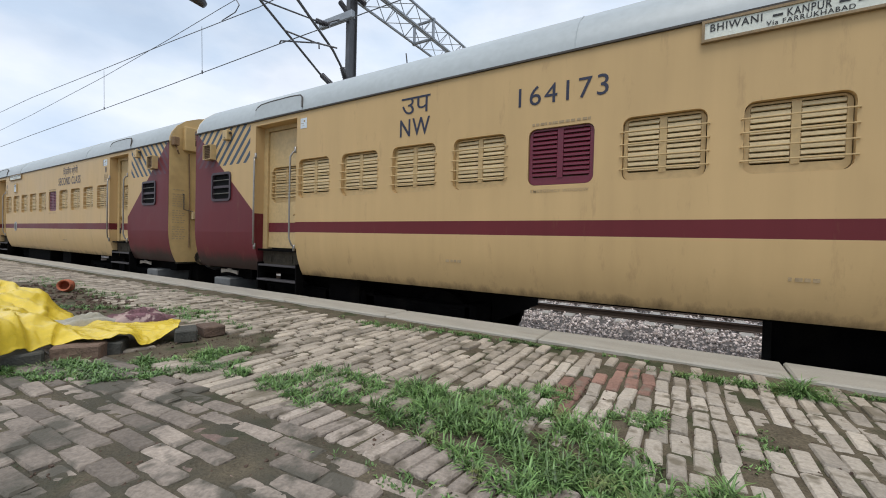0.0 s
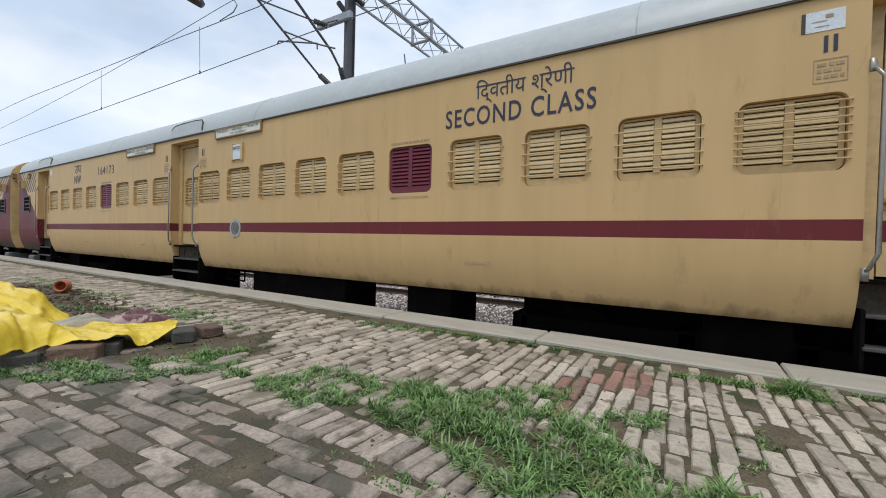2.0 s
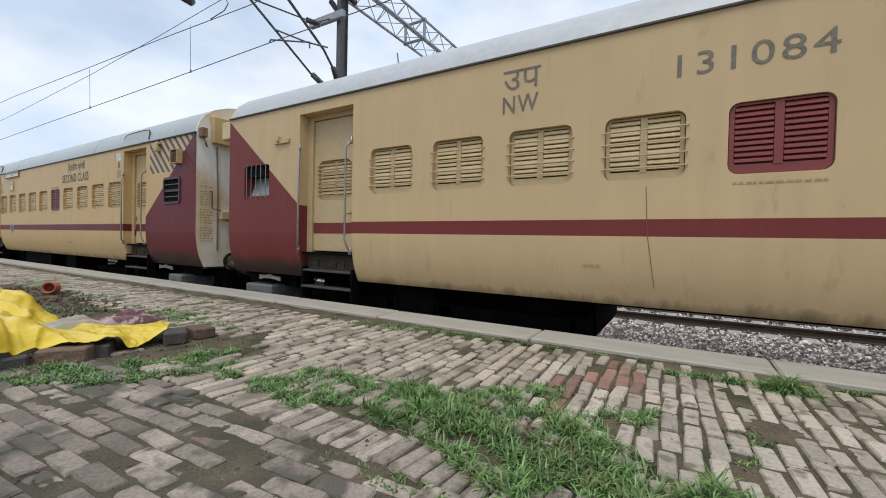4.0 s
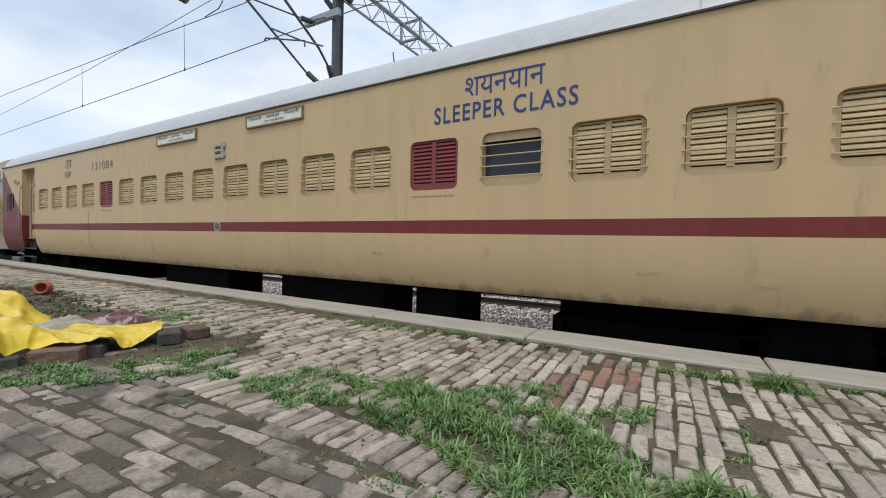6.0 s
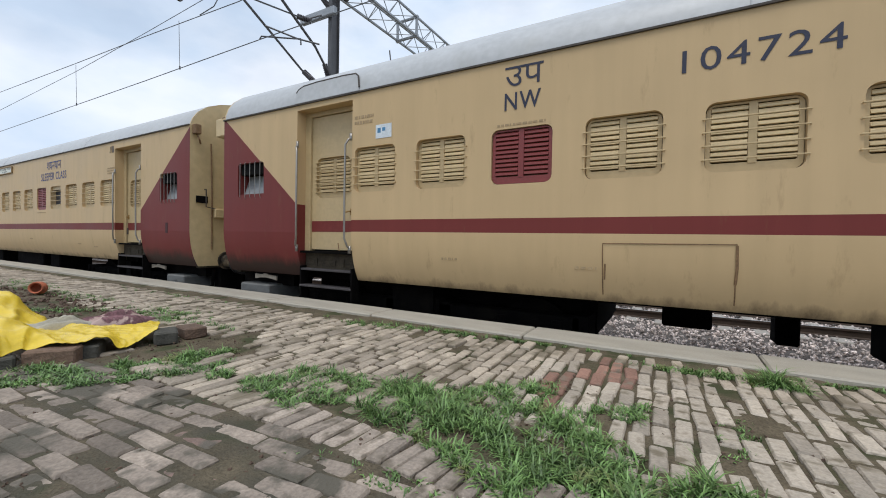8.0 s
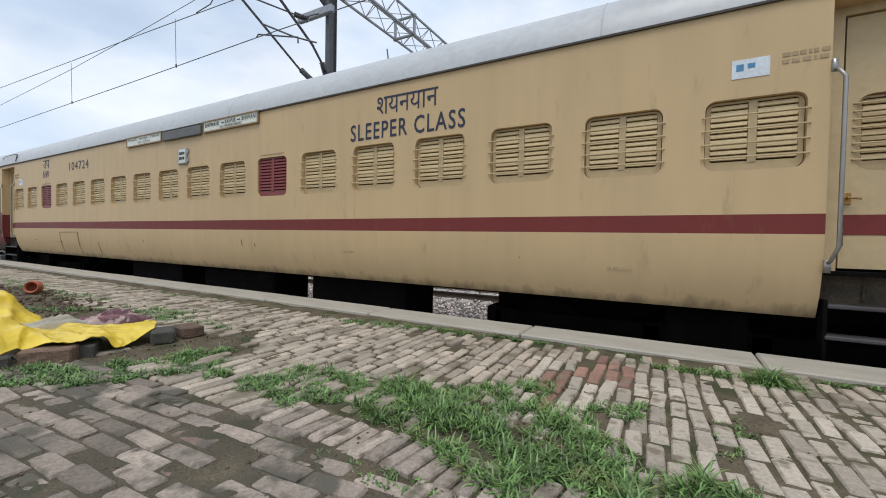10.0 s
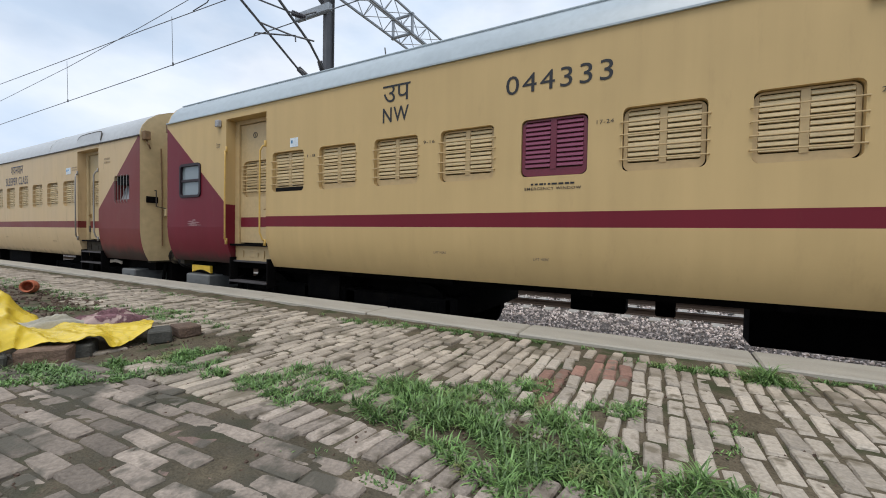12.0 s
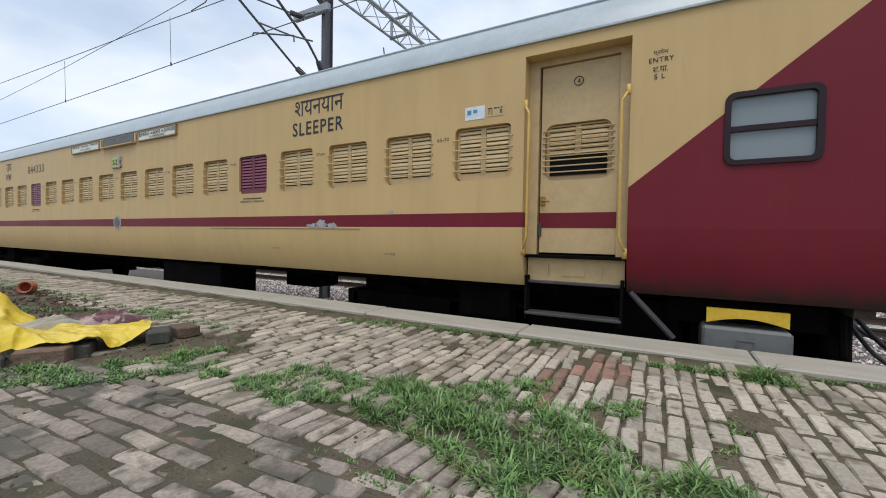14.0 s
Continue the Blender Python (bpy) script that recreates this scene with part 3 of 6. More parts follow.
def wall_mesh(openings, length, top, low=LOW):
    """The near side: a sheet with openings (x0, x1, z0, z1, radius, depth), rolled under at the foot."""
    bm = bmesh.new()
    foot = [(foot_y(z, low), z) for z in (WAIST - (WAIST - low) * k / 22 for k in range(23))]

    def quad(x0, x1, z0, z1):
        if x1 - x0 > 1e-4 and z1 - z0 > 1e-4:
            bm.faces.new([bm.verts.new(p) for p in ((x0, 0, z0), (x1, 0, z0), (x1, 0, z1), (x0, 0, z1))])

    def under(x0, x1):
        for (ya, za), (yb, zb) in zip(foot, foot[1:]):
            bm.faces.new([bm.verts.new(p) for p in ((x0, ya, za), (x1, ya, za), (x1, yb, zb), (x0, yb, zb))])

    x = 0.0
    for x0, x1, z0, z1, r, depth in sorted(openings):
        a, b = (x0 - 0.03, x1 + 0.03) if r else (x0, x1)
        quad(x, a, WAIST, top)
        under(x, a)
        if r:
            za, zb = z0 - 0.03, z1 + 0.03
            quad(a, b, WAIST, za)
            quad(a, b, zb, top)
            under(a, b)
            inner = rounded(x0, x1, z0, z1, r)
            outer = [c for c in ((b, za), (b, zb), (a, zb), (a, za)) for _ in range(5)]
            vi = [bm.verts.new((px, 0, pz)) for px, pz in inner]
            vd = [bm.verts.new((px, depth, pz)) for px, pz in inner]
            corner = [bm.verts.new((px, 0, pz)) for px, pz in ((b, za), (b, zb), (a, zb), (a, za))]
            n = len(inner)
            for k in range(n):
                j = (k + 1) % n
                c0, c1 = corner[k // 5], corner[j // 5]
                bm.faces.new((c0, vi[j], vi[k]) if c0 is c1 else (c0, c1, vi[j], vi[k]))
                bm.faces.new((vi[k], vi[j], vd[j], vd[k]))
        else:
            quad(a, b, z1, top)
            for xe in (a, b):
                pts = [(xe, y, z) for y, z in foot[::-1]] + [(xe, 0, z1), (xe, depth, z1), (xe, depth, low)]
                bm.faces.new([bm.verts.new(p) for p in pts])
            bm.faces.new([bm.verts.new(p) for p in ((a, 0, z1), (b, 0, z1), (b, depth, z1), (a, depth, z1))])
        x = b
    quad(x, length, WAIST, top)
    under(x, length)
    bmesh.ops.remove_doubles(bm, verts=bm.verts, dist=0.0004)
    return bm


def slat_mesh(w, mat, step=0.0435):
    bm = bmesh.new()
    hi, lo = step * 0.44, -step * 0.30
    v = [bm.verts.new(p) for p in ((-w, -0.003, hi), (w, -0.003, hi), (w - 0.006, -0.016, step * 0.12), (w - 0.006, -0.018, lo), (-w + 0.006, -0.018, lo), (-w + 0.006, -0.016, step * 0.12), (w, 0.003, -step * 0.375), (-w, 0.003, -step * 0.375))]
    for f in ((0, 1, 2, 5), (5, 2, 3, 4), (4, 3, 6, 7), (0, 5, 4, 7), (1, 6, 3, 2)):
        bm.faces.new([v[i] for i in f])
    return finish(bm, "slat", mat)


def window_meshes(mat, slat):
    """Shared pieces of one louvred window: panel with its stiles, slat, guard bar."""
    w, h = WHALF - 0.006, (WZ1 - WZ0) / 2 - 0.006
    bm = bmesh.new()
    frame_plate(bm, rounded(-w, w, -h, h, 0.062), rounded(-w + 0.032, w - 0.032, -h + 0.068, h - 0.016, 0.02), -0.012, 0.006)
    box(bm, -0.027, 0.027, -0.018, 0.004, -h + 0.06, h - 0.012)
    panel = finish(bm, "shutter", mat)
    bm = bmesh.new()
    w2 = WHALF + 0.016
    tube(bm, [(-w2, 0.016, 0), (-w2, 0.0, 0), (w2, 0.0, 0), (w2, 0.016, 0)], 0.0065, 6)
    bar = finish(bm, "guard_bar", mat)
    # dark sheet painted as the shade in the slots between slats
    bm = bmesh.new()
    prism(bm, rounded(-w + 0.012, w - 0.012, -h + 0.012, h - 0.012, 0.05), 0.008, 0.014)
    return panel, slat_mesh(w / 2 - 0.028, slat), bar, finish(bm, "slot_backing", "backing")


def window(parent, u, meshes, kind, z=None, y=0.062, name="window"):
    panel, slat, bar, backing = meshes
    zc = (WZ0 + WZ1) / 2 if z is None else z
    h = (WZ1 - WZ0) / 2
    label = {"e": "maroon louvred emergency window"}.get(kind, "")
    y = y if kind != "e" else 0.034
    w = part(name, panel, None, parent, label, (u, y, zc))
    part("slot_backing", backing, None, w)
    n, low, high = 10, -h + 0.082, h - 0.028
    step = (high - low) / n
    for k in range(n):
        for s in (-1, 1):
            part("slat", slat, None, w, "", (s * (WHALF * 0.5 - 0.005), 0, low + (k + 0.5) * step))
    if kind != "e":
        bars = [0.15 + 0.105 * k for k in range(8)] if kind == "g" else [0.18 + 0.195 * k for k in range(4)]
        for f in bars:
            part("guard_bar", bar, None, w, "", (0, -y - 0.014 if name == "window" else -0.058, -h + 2 * h * f))
    return w


def open_window(parent, u, bar):
    """A window with its shutter up: a dim sheet painted as the shade inside, the shutter's lower rail at the top, guard
    bars.
    """
    bm = bmesh.new()
    h = (WZ1 - WZ0) / 2
    box(bm, -WHALF, WHALF, 0.10, 0.12, -h, h)
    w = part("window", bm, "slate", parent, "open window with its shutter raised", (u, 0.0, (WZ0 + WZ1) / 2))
    bm = bmesh.new()
    box(bm, -WHALF, WHALF, 0.03, 0.05, -h, -h * 0.62)
    part("sill", bm, "cream_old", w)
    bm = bmesh.new()
    box(bm, -WHALF, WHALF, 0.035, 0.055, h * 0.70, h)
    part("shutter_rail", bm, "cream_old", w)
    for k in range(4):
        part("guard_bar", bar, None, w, "", (0, -0.012, -h * 0.64 + k * h * 0.39))


def holed_plate(bm, x0, x1, z0, z1, hole, r, y0, y1):
    """A leaf from x0 to x1 with a round-cornered hole (x0, x1, z0, z1), its rim going from y0 back to y1."""
    inner = rounded(*hole, r)
    corner = [bm.verts.new((x, y0, z)) for x, z in ((x1, z0), (x1, z1), (x0, z1), (x0, z0))]
    rim = [bm.verts.new((x, y1, z)) for x, z in ((x1, z0), (x1, z1), (x0, z1), (x0, z0))]
    near, deep = ([bm.verts.new((x, y, z)) for x, z in inner] for y in (y0, y1))
    n = len(inner)
    for k in range(n):
        j = (k + 1) % n
        c0, c1 = corner[k // 5], corner[j // 5]
        bm.faces.new((c0, near[j], near[k]) if c0 is c1 else (c0, c1, near[j], near[k]))
        bm.faces.new((near[k], near[j], deep[j], deep[k]))
    for k in range(4):
        j = (k + 1) % 4
        bm.faces.new((corner[k], rim[k], rim[j], corner[j]))


def door(parent, x0, x1, style, rail, meshes, latch):
    """A recessed door leaf with its louvred window, its steps and two hand rails; latch is -1 or 1, the leaf's free edge."""
    cream = "cream_" + style
    d, mid = 0.18, (x0 + x1) / 2
    a, c = x0 + 0.10, x1 - 0.10
    jamb = bmesh.new()
    frame_plate(jamb, [(x1, 0.62), (x1, 2.5), (x0, 2.5), (x0, 0.62)], [(c, 0.62), (c, 2.44), (a, 2.44), (a, 0.62)], d - 0.03, d + 0.06)
    part("door_frame", jamb, cream, parent)
    # a dark gap is left along the free edge
    la, lc = (a + 0.018, c - 0.004) if latch < 0 else (a + 0.004, c - 0.018)
    leaf = bmesh.new()
    h = (WZ1 - WZ0) / 2
    holed_plate(leaf, la, lc, 0.645, 2.432, (mid - WHALF, mid + WHALF, 1.61 - h, 1.61 + h), 0.09, d, d + 0.065)
    leaf = part("door", leaf, cream, parent, "recessed cream coach door")
    # dark sheet behind the leaf, painted as the shade in that gap
    b = bmesh.new()
    box(b, a - 0.002, c + 0.002, d + 0.085, d + 0.09, 0.62, 2.46)
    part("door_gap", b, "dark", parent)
    bm = bmesh.new()
    box(bm, la + 0.001, lc - 0.001, d - 0.003, d - 0.0005, 0.885, 1.03)
    part("waist_band", bm, "band_" + style, leaf)
    xe, s = (la, 1) if latch < 0 else (lc, -1)
    bm = bmesh.new()
    bevbox(bm, *sorted((xe + s * 0.005, xe + s * 0.055)), d - 0.012, d, 1.10, 1.19, 0.004)
    tube(bm, [(xe + s * 0.03, d - 0.01, 1.15), (xe + s * 0.03, d - 0.045, 1.15), (xe + s * 0.10, d - 0.045, 1.14)], 0.009, 6)
    part("handle", bm, "brass", leaf)
    bm = bmesh.new()
    bevbox(bm, *sorted((xe - s * 0.012, xe + s * 0.02)), d - 0.02, d + 0.01, 0.80, 0.93, 0.004)
    part("lock_plate", bm, "gutter", leaf)
    window(leaf, mid, meshes, "g", y=d + 0.050, z=1.61, name="door_window")
    sill = bmesh.new()
    box(sill, x0 + 0.01, x1 - 0.01, 0.06, d + 0.05, 0.595, 0.625)
    part("sill", sill, "under", parent)
    riser = bmesh.new()
    box(riser, x0 + 0.02, x1 - 0.02, 0.15, 0.19, 0.36, 0.595)
    for x in (mid - 0.24, mid + 0.24):
        bevbox(riser, x - 0.008, x + 0.008, 0.135, 0.15, 0.42, 0.53, 0.003)
    bevbox(riser, mid - 0.10, mid + 0.10, 0.14, 0.15, 0.43, 0.50, 0.003)
    part("riser", riser, cream if style == "new" else "riser", parent, "grubby step riser")
    for z, y0 in ((0.375, 0.10), (0.075, 0.03)) if style == "new" else ((0.39, 0.05), (0.17, 0.03)):
        bm = bmesh.new()
        bevbox(bm, x0 + 0.03, x1 - 0.03, y0, y0 + 0.16, z - 0.028, z, 0.006)
        part("step", bm, "step", parent, "dark steel footstep")
    for x in (x0 + 0.02, x1 - 0.045):
        bm = bmesh.new()
        box(bm, x, x + 0.022, 0.05, 0.18, 0.0, 0.42)
        part("step_bracket", bm, "under", parent)
    for x, way in ((x0 + 0.015, 1), (x1 - 0.015, -1)):
        bm = bmesh.new()
        xi = x + way * 0.045
        tube(bm, [(x, 0.0, 2.02), (x + way * 0.01, -0.035, 2.015), (xi, -0.055, 1.95), (xi, -0.058, 1.4), (xi, -0.055, 0.80), (x + way * 0.01, -0.035, 0.70), (x, 0.0, 0.68)], 0.013 if style == "new" else 0.0135, 8)
        for z in (2.05, 0.66):
            bevbox(bm, x - 0.018, x + 0.018, -0.016, 0.006, z - 0.045, z + 0.045, 0.004)
        part("hand_rail", bm, rail, parent, "vertical tubular hand rail", smooth=True)


LAV = {"bars": (1.375, 1.885), "rubber": (1.375, 1.885), "steel": (1.40, 1.84)}


def toilet_window(parent, x0, x1, kind):
    z0, z1 = LAV[kind]
    if kind == "bars":
        bm = bmesh.new()
        prism(bm, rounded(x0 - 0.01, x1 + 0.01, z0 - 0.01, z1 + 0.01, 0.05), 0.24, 0.25)
        w = part("lavatory_window", bm, "dark", parent, "barred lavatory window with a tilted frosted pane")
        bm = bmesh.new()
        v = [bm.verts.new(p) for p in ((x0, 0.09, z0), (x1, 0.09, z0), (x1, 0.22, z1 - 0.13), (x0, 0.22, z1 - 0.13), (x0, 0.10, z0), (x1, 0.10, z0), (x1, 0.23, z1 - 0.13), (x0, 0.23, z1 - 0.13))]
        for f in ((0, 1, 2, 3), (7, 6, 5, 4), (0, 4, 5, 1), (2, 6, 7, 3), (1, 5, 6, 2), (0, 3, 7, 4)):
            bm.faces.new([v[i] for i in f])
        part("pane", bm, "frosted", w, "dusty frosted pane tilted inwards")
        # dark box hides the pale reveal, shade at the recess top in its colour
        bm = bmesh.new()
        box(bm, x0 + 0.002, x1 - 0.002, 0.05, 0.235, z1 - 0.16, z1 - 0.002)
        part("vent", bm, "dark", w)
        bm = bmesh.new()
        box(bm, x0 + 0.002, x1 - 0.002, 0.02, 0.088, z0 - 0.002, z0 + 0.055)
        part("sill", bm, "band_old", w)
        for k in range(5):
            x = x0 + (k + 0.6) * (x1 - x0) / 5.2
            bm = bmesh.new()
            tube(bm, [(x, 0.01, z1 + 0.015), (x, -0.012, z1), (x, -0.012, z0 + 0.01), (x, 0.005, z0 - 0.016)], 0.0055, 6)
            part("guard_bar", bm, "chrome", w)
        return
    bm = bmesh.new()
    frame_plate(bm, rounded(x0 - 0.02, x1 + 0.02, z0 - 0.018, z1 + 0.02, 0.07), rounded(x0 + 0.02, x1 - 0.02, z0 + 0.02, z1 - 0.02, 0.04), -0.018, 0.05)
    box(bm, x0 + 0.02, x1 - 0.02, -0.006, 0.04, (z0 + z1) / 2 - 0.02, (z0 + z1) / 2 + 0.02)
    w = part("lavatory_window", bm, "frame_" + kind, parent, "framed two-pane lavatory window")
    for a, b in ((z0 + 0.02, (z0 + z1) / 2 - 0.02), ((z0 + z1) / 2 + 0.02, z1 - 0.02)):
        bm = bmesh.new()
        box(bm, x0 + 0.02, x1 - 0.02, 0.02, 0.03, a, b)
        part("pane", bm, "glass" if kind == "rubber" else "dark", w)
        if kind == "steel":
            for f in (0.5,):
                bm = bmesh.new()
                tube(bm, [(x0 + 0.02, 0.0, a + (b - a) * f), (x1 - 0.02, 0.0, a + (b - a) * f)], 0.008, 6)
                part("guard_bar", bm, "chrome", w)


M["frosted"] = material("dusty frosted glass", (0.30, 0.32, 0.33), 0.5, vary=0.2, scale=3, fine=14, bump=0.02)
M["frame_rubber"] = material("dark rubber window frame", (0.022, 0.012, 0.016), 0.45, gloss=0.25)
M["frame_steel"] = material("purple-grey steel window frame", (0.055, 0.036, 0.042), 0.45, 0.3)


def board(parent, u0, u1, z0, z1, lines, frame_mat="boardframe", proud=0.035):
    bm = bmesh.new()
    frame_plate(bm, [(u1 + 0.02, z0 - 0.02), (u1 + 0.02, z1 + 0.02), (u0 - 0.02, z1 + 0.02), (u0 - 0.02, z0 - 0.02)], [(u1, z0), (u1, z1), (u0, z1), (u0, z0)], -proud, 0.0)
    fr = part("board_frame", bm, frame_mat, parent, "destination board frame")
    bm = bmesh.new()
    box(bm, u0, u1, -proud + 0.01, -0.002, z0, z1)
    part("board", bm, "board", fr, "white destination board")
    for body, a, b, c, d in lines:
        words(body, fr, u0 + a * (u1 - u0), u0 + b * (u1 - u0), z0 + c * (z1 - z0), z0 + d * (z1 - z0), "black", -proud + 0.006)


def roundel(parent, u, z=0.958, r=0.078, face="worn"):
    bm = bmesh.new()
    prism(bm, [(u + r * math.cos(k * math.tau / 24), z + r * math.sin(k * math.tau / 24)) for k in range(24)], -0.006, 0.0)
    disc = part("roundel", bm, "disc", parent, "grey round emblem transfer")
    bm = bmesh.new()
    prism(bm, [(u + r * 0.55 * math.cos(k * math.tau / 16), z + r * 0.55 * math.sin(k * math.tau / 16)) for k in range(16)], -0.009, -0.006)
    part("emblem", bm, face, disc)
    bm = bmesh.new()
    for q0, q1 in ((0.70, 0.62), (0.38, 0.22)):
        frame_plate(bm, [(u + r * q0 * math.cos(k * math.tau / 24), z + r * q0 * math.sin(k * math.tau / 24)) for k in range(24)], [(u + r * q1 * math.cos(k * math.tau / 24), z + r * q1 * math.sin(k * math.tau / 24)) for k in range(24)], -0.011, -0.005)
    part("ring", bm, "tank", disc)


def bogie(parent, u):
    b = bmesh.new()
    for y in (0.50, 2.62):
        bevbox(b, u - 2.0, u + 2.0, y, y + 0.13, -0.18, 0.04, 0.02)
        for s in (-1.448, 1.448):
            bevbox(b, u + s - 0.18, u + s + 0.18, y - 0.1, y + 0.2, -0.42, -0.12, 0.03)
            for q in (-0.32, 0.32):
                tube(b, [(u + s + q, y + 0.06, -0.4), (u + s + q, y + 0.06, -0.02)], 0.09, 10)
        bevbox(b, u - 0.35, u + 0.35, y - 0.06, y + 0.16, -0.45, 0.1, 0.03)
    for s in (-2.0, -0.4, 0.4, 2.0):
        box(b, u + s - 0.08, u + s + 0.08, 0.5, 2.75, -0.2, 0.05)
    box(b, u - 0.3, u + 0.3, 0.4, 2.85, -0.1, 0.22)
    box(b, u - 2.1, u + 2.1, 0.9, 2.3, -0.2, 0.2)
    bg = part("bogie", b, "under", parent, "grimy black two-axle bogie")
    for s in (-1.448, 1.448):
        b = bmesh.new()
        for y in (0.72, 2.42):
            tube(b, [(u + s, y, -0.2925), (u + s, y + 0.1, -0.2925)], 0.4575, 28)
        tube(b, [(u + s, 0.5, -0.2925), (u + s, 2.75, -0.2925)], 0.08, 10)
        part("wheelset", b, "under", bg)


def end_gear(parent, u, s, style):
    """Gangway, rubber tubes, buffers and hoses on the end at u; s is the way outwards."""
    if style != "gs":
        b = bmesh.new()
        xs = sorted((u, u + s * 0.30))
        bevbox(b, xs[0], xs[1], 0.82, 2.425, 0.52, 2.78, 0.02)
        gw = part("gangway", b, "end", parent, "cream gangway housing")
        for y in (0.86, 2.385):
            b = bmesh.new()
            tube(b, [(u + s * 0.385, y, 0.50), (u + s * 0.385, y, 1.3), (u + s * 0.385, y, 2.0), (u + s * 0.385, y, 2.76)], [0.082, 0.09, 0.09, 0.085], 14)
            part("rubber_tube", b, "rubber", gw, "scuffed black rubber vestibule tube", smooth=True)
        b = bmesh.new()
        tube(b, [(u + s * 0.385, 0.86, 2.74), (u + s * 0.385, 1.6, 2.80), (u + s * 0.385, 2.385, 2.74)], 0.085, 14)
        part("rubber_tube", b, "rubber", gw, smooth=True)
    if s < 0 and style == "old":
        b = bmesh.new()
        bevbox(b, u - 0.26, u - 0.002, 0.02, 0.62, 2.36, 2.64, 0.015)
        part("end_locker", b, "end", parent, "cream locker box high on the end wall")
    if s > 0 and style == "gs":
        b = bmesh.new()
        bevbox(b, u + 0.004, u + 0.10, 0.24, 0.80, 2.44, 2.90, 0.01)
        lk = part("end_locker", b, "end_yellow", parent, "cream flap high on the end wall")
        b = bmesh.new()
        bevbox(b, u + 0.10, u + 0.115, 0.42, 0.52, 2.55, 2.66, 0.004)
        part("lock_plate", b, "under", lk)
        b = bmesh.new()
        bevbox(b, u + 0.004, u + 0.12, 2.75, 3.2, 0.5, 2.1, 0.01)
        part("end_post", b, "end", parent)
    b = bmesh.new()
    tube(b, [(u + s * 0.014, 0.37, 0.56), (u + s * 0.014, 0.37, 1.5), (u + s * 0.014, 0.35, 2.40)], 0.012, 6)
    part("conduit", b, "rustline", parent)
    if style == "gs":
        b = bmesh.new()
        rnd = random.Random(int(u) + 3)
        for k in range(22):
            z = 0.72 + 0.045 * k
            y = 0.07
            while y < 0.27 and k % 7 != 6:
                w = rnd.uniform(0.02, 0.06)
                box(b, *sorted((u - s * 0.001, u + s * 0.002)), y, min(y + w, 0.3), z, z + 0.018)
                y += w + rnd.uniform(0.012, 0.03)
        tagged(part("lettering", b, "fainter", parent, "unreadable small stencilled writing"), kind="stuff")
    else:
        b = bmesh.new()
        bevbox(b, *sorted((u + s * 0.002, u + s * 0.02)), 0.10, 0.30, 1.36, 1.48, 0.006)
        part("jumper_socket", b, "under", parent, "black jumper socket on the end wall")
    b = bmesh.new()
    bevbox(b, *sorted((u + s * 0.004, u + s * 0.12)), 0.03, 0.13, 2.50, 2.66, 0.01)
    tube(b, [(u + s * 0.06, 0.08, 2.5), (u + s * 0.10, 0.10, 2.42), (u + s * 0.03, 0.16, 2.36)], 0.014, 6)
    part("tail_lamp_bracket", b, "rustline", parent, "rusty lamp bracket at the corner post")
    for y in (0.645, 2.60):
        b = bmesh.new()
        tube(b, [(u, y, 0.36), (u + s * 0.03, y, 0.36), (u + s * 0.03, y, 0.36), (u + s * 0.26, y, 0.36), (u + s * 0.26, y, 0.36), (u + s * 0.42, y, 0.36)], [0.16, 0.16, 0.115, 0.115, 0.085, 0.085], 16)
        bf = part("buffer", b, "buffer_paint", parent, "greasy side buffer")
        b = bmesh.new()
        tube(b, [(u + s * 0.42, y, 0.36), (u + s * 0.455, y, 0.36), (u + s * 0.47, y, 0.36)], [0.22, 0.225, 0.19], 20)
        part("buffer_head", b, "greased", bf)
    b = bmesh.new()
    box(b, *sorted((u - s * 0.035, u - s * 0.15)), 0.2, 3.05, 0.24, 0.52)
    part("headstock", b, "riser", parent, "grimy headstock beam")
    for y, drop in ((0.95, 0.52), (1.2, 0.66), (1.45, 0.45), (2.0, 0.5)):
        b = bmesh.new()
        tube(b, [(u + s * (0.02 + 0.46 * k / 8), y, 0.26 - 0.85 * drop * math.sin(k / 8 * math.pi / 2)) for k in range(9)], 0.020, 7)
        part("air_hose", b, "rubber", parent, smooth=True)
    b = bmesh.new()
    tube(b, [(u, 1.62, 0.36), (u + s * 0.48, 1.62, 0.34)], [0.09, 0.05], 8)
    part("coupler", b, "under", parent)
    b = bmesh.new()
    bevbox(b, *sorted((u - s * 0.03, u - s * 0.22)), 0.55, 1.05, -0.36, 0.24, 0.03)
    bevbox(b, *sorted((u - s * 0.10, u - s * 0.50)), 1.1, 1.3, -0.30, 0.2, 0.03)
    tube(b, [(u - s * 0.12, 0.5, 0.2), (u - s * 0.12, 0.46, -0.1), (u - s * 0.16, 0.5, -0.34)], 0.03, 7)
    part("end_rigging", b, "under", parent, "black brake rigging under the coach end")
    # lamp bracket, jumper socket and grab irons on the end wall
    b = bmesh.new()
    bevbox(b, *sorted((u + s * 0.004, u + s * 0.07)), 0.40, 0.66, 1.12, 1.27, 0.01)
    part("socket_box", b, "end", parent)
    b = bmesh.new()
    tube(b, [(u + s * 0.004, 0.25, 1.6), (u + s * 0.05, 0.25, 1.6), (u + s * 0.05, 0.25, 1.3), (u + s * 0.05, 0.42, 1.27), (u + s * 0.004, 0.42, 1.27)], 0.01, 6)
    part("grab_iron", b, "gutter", parent)


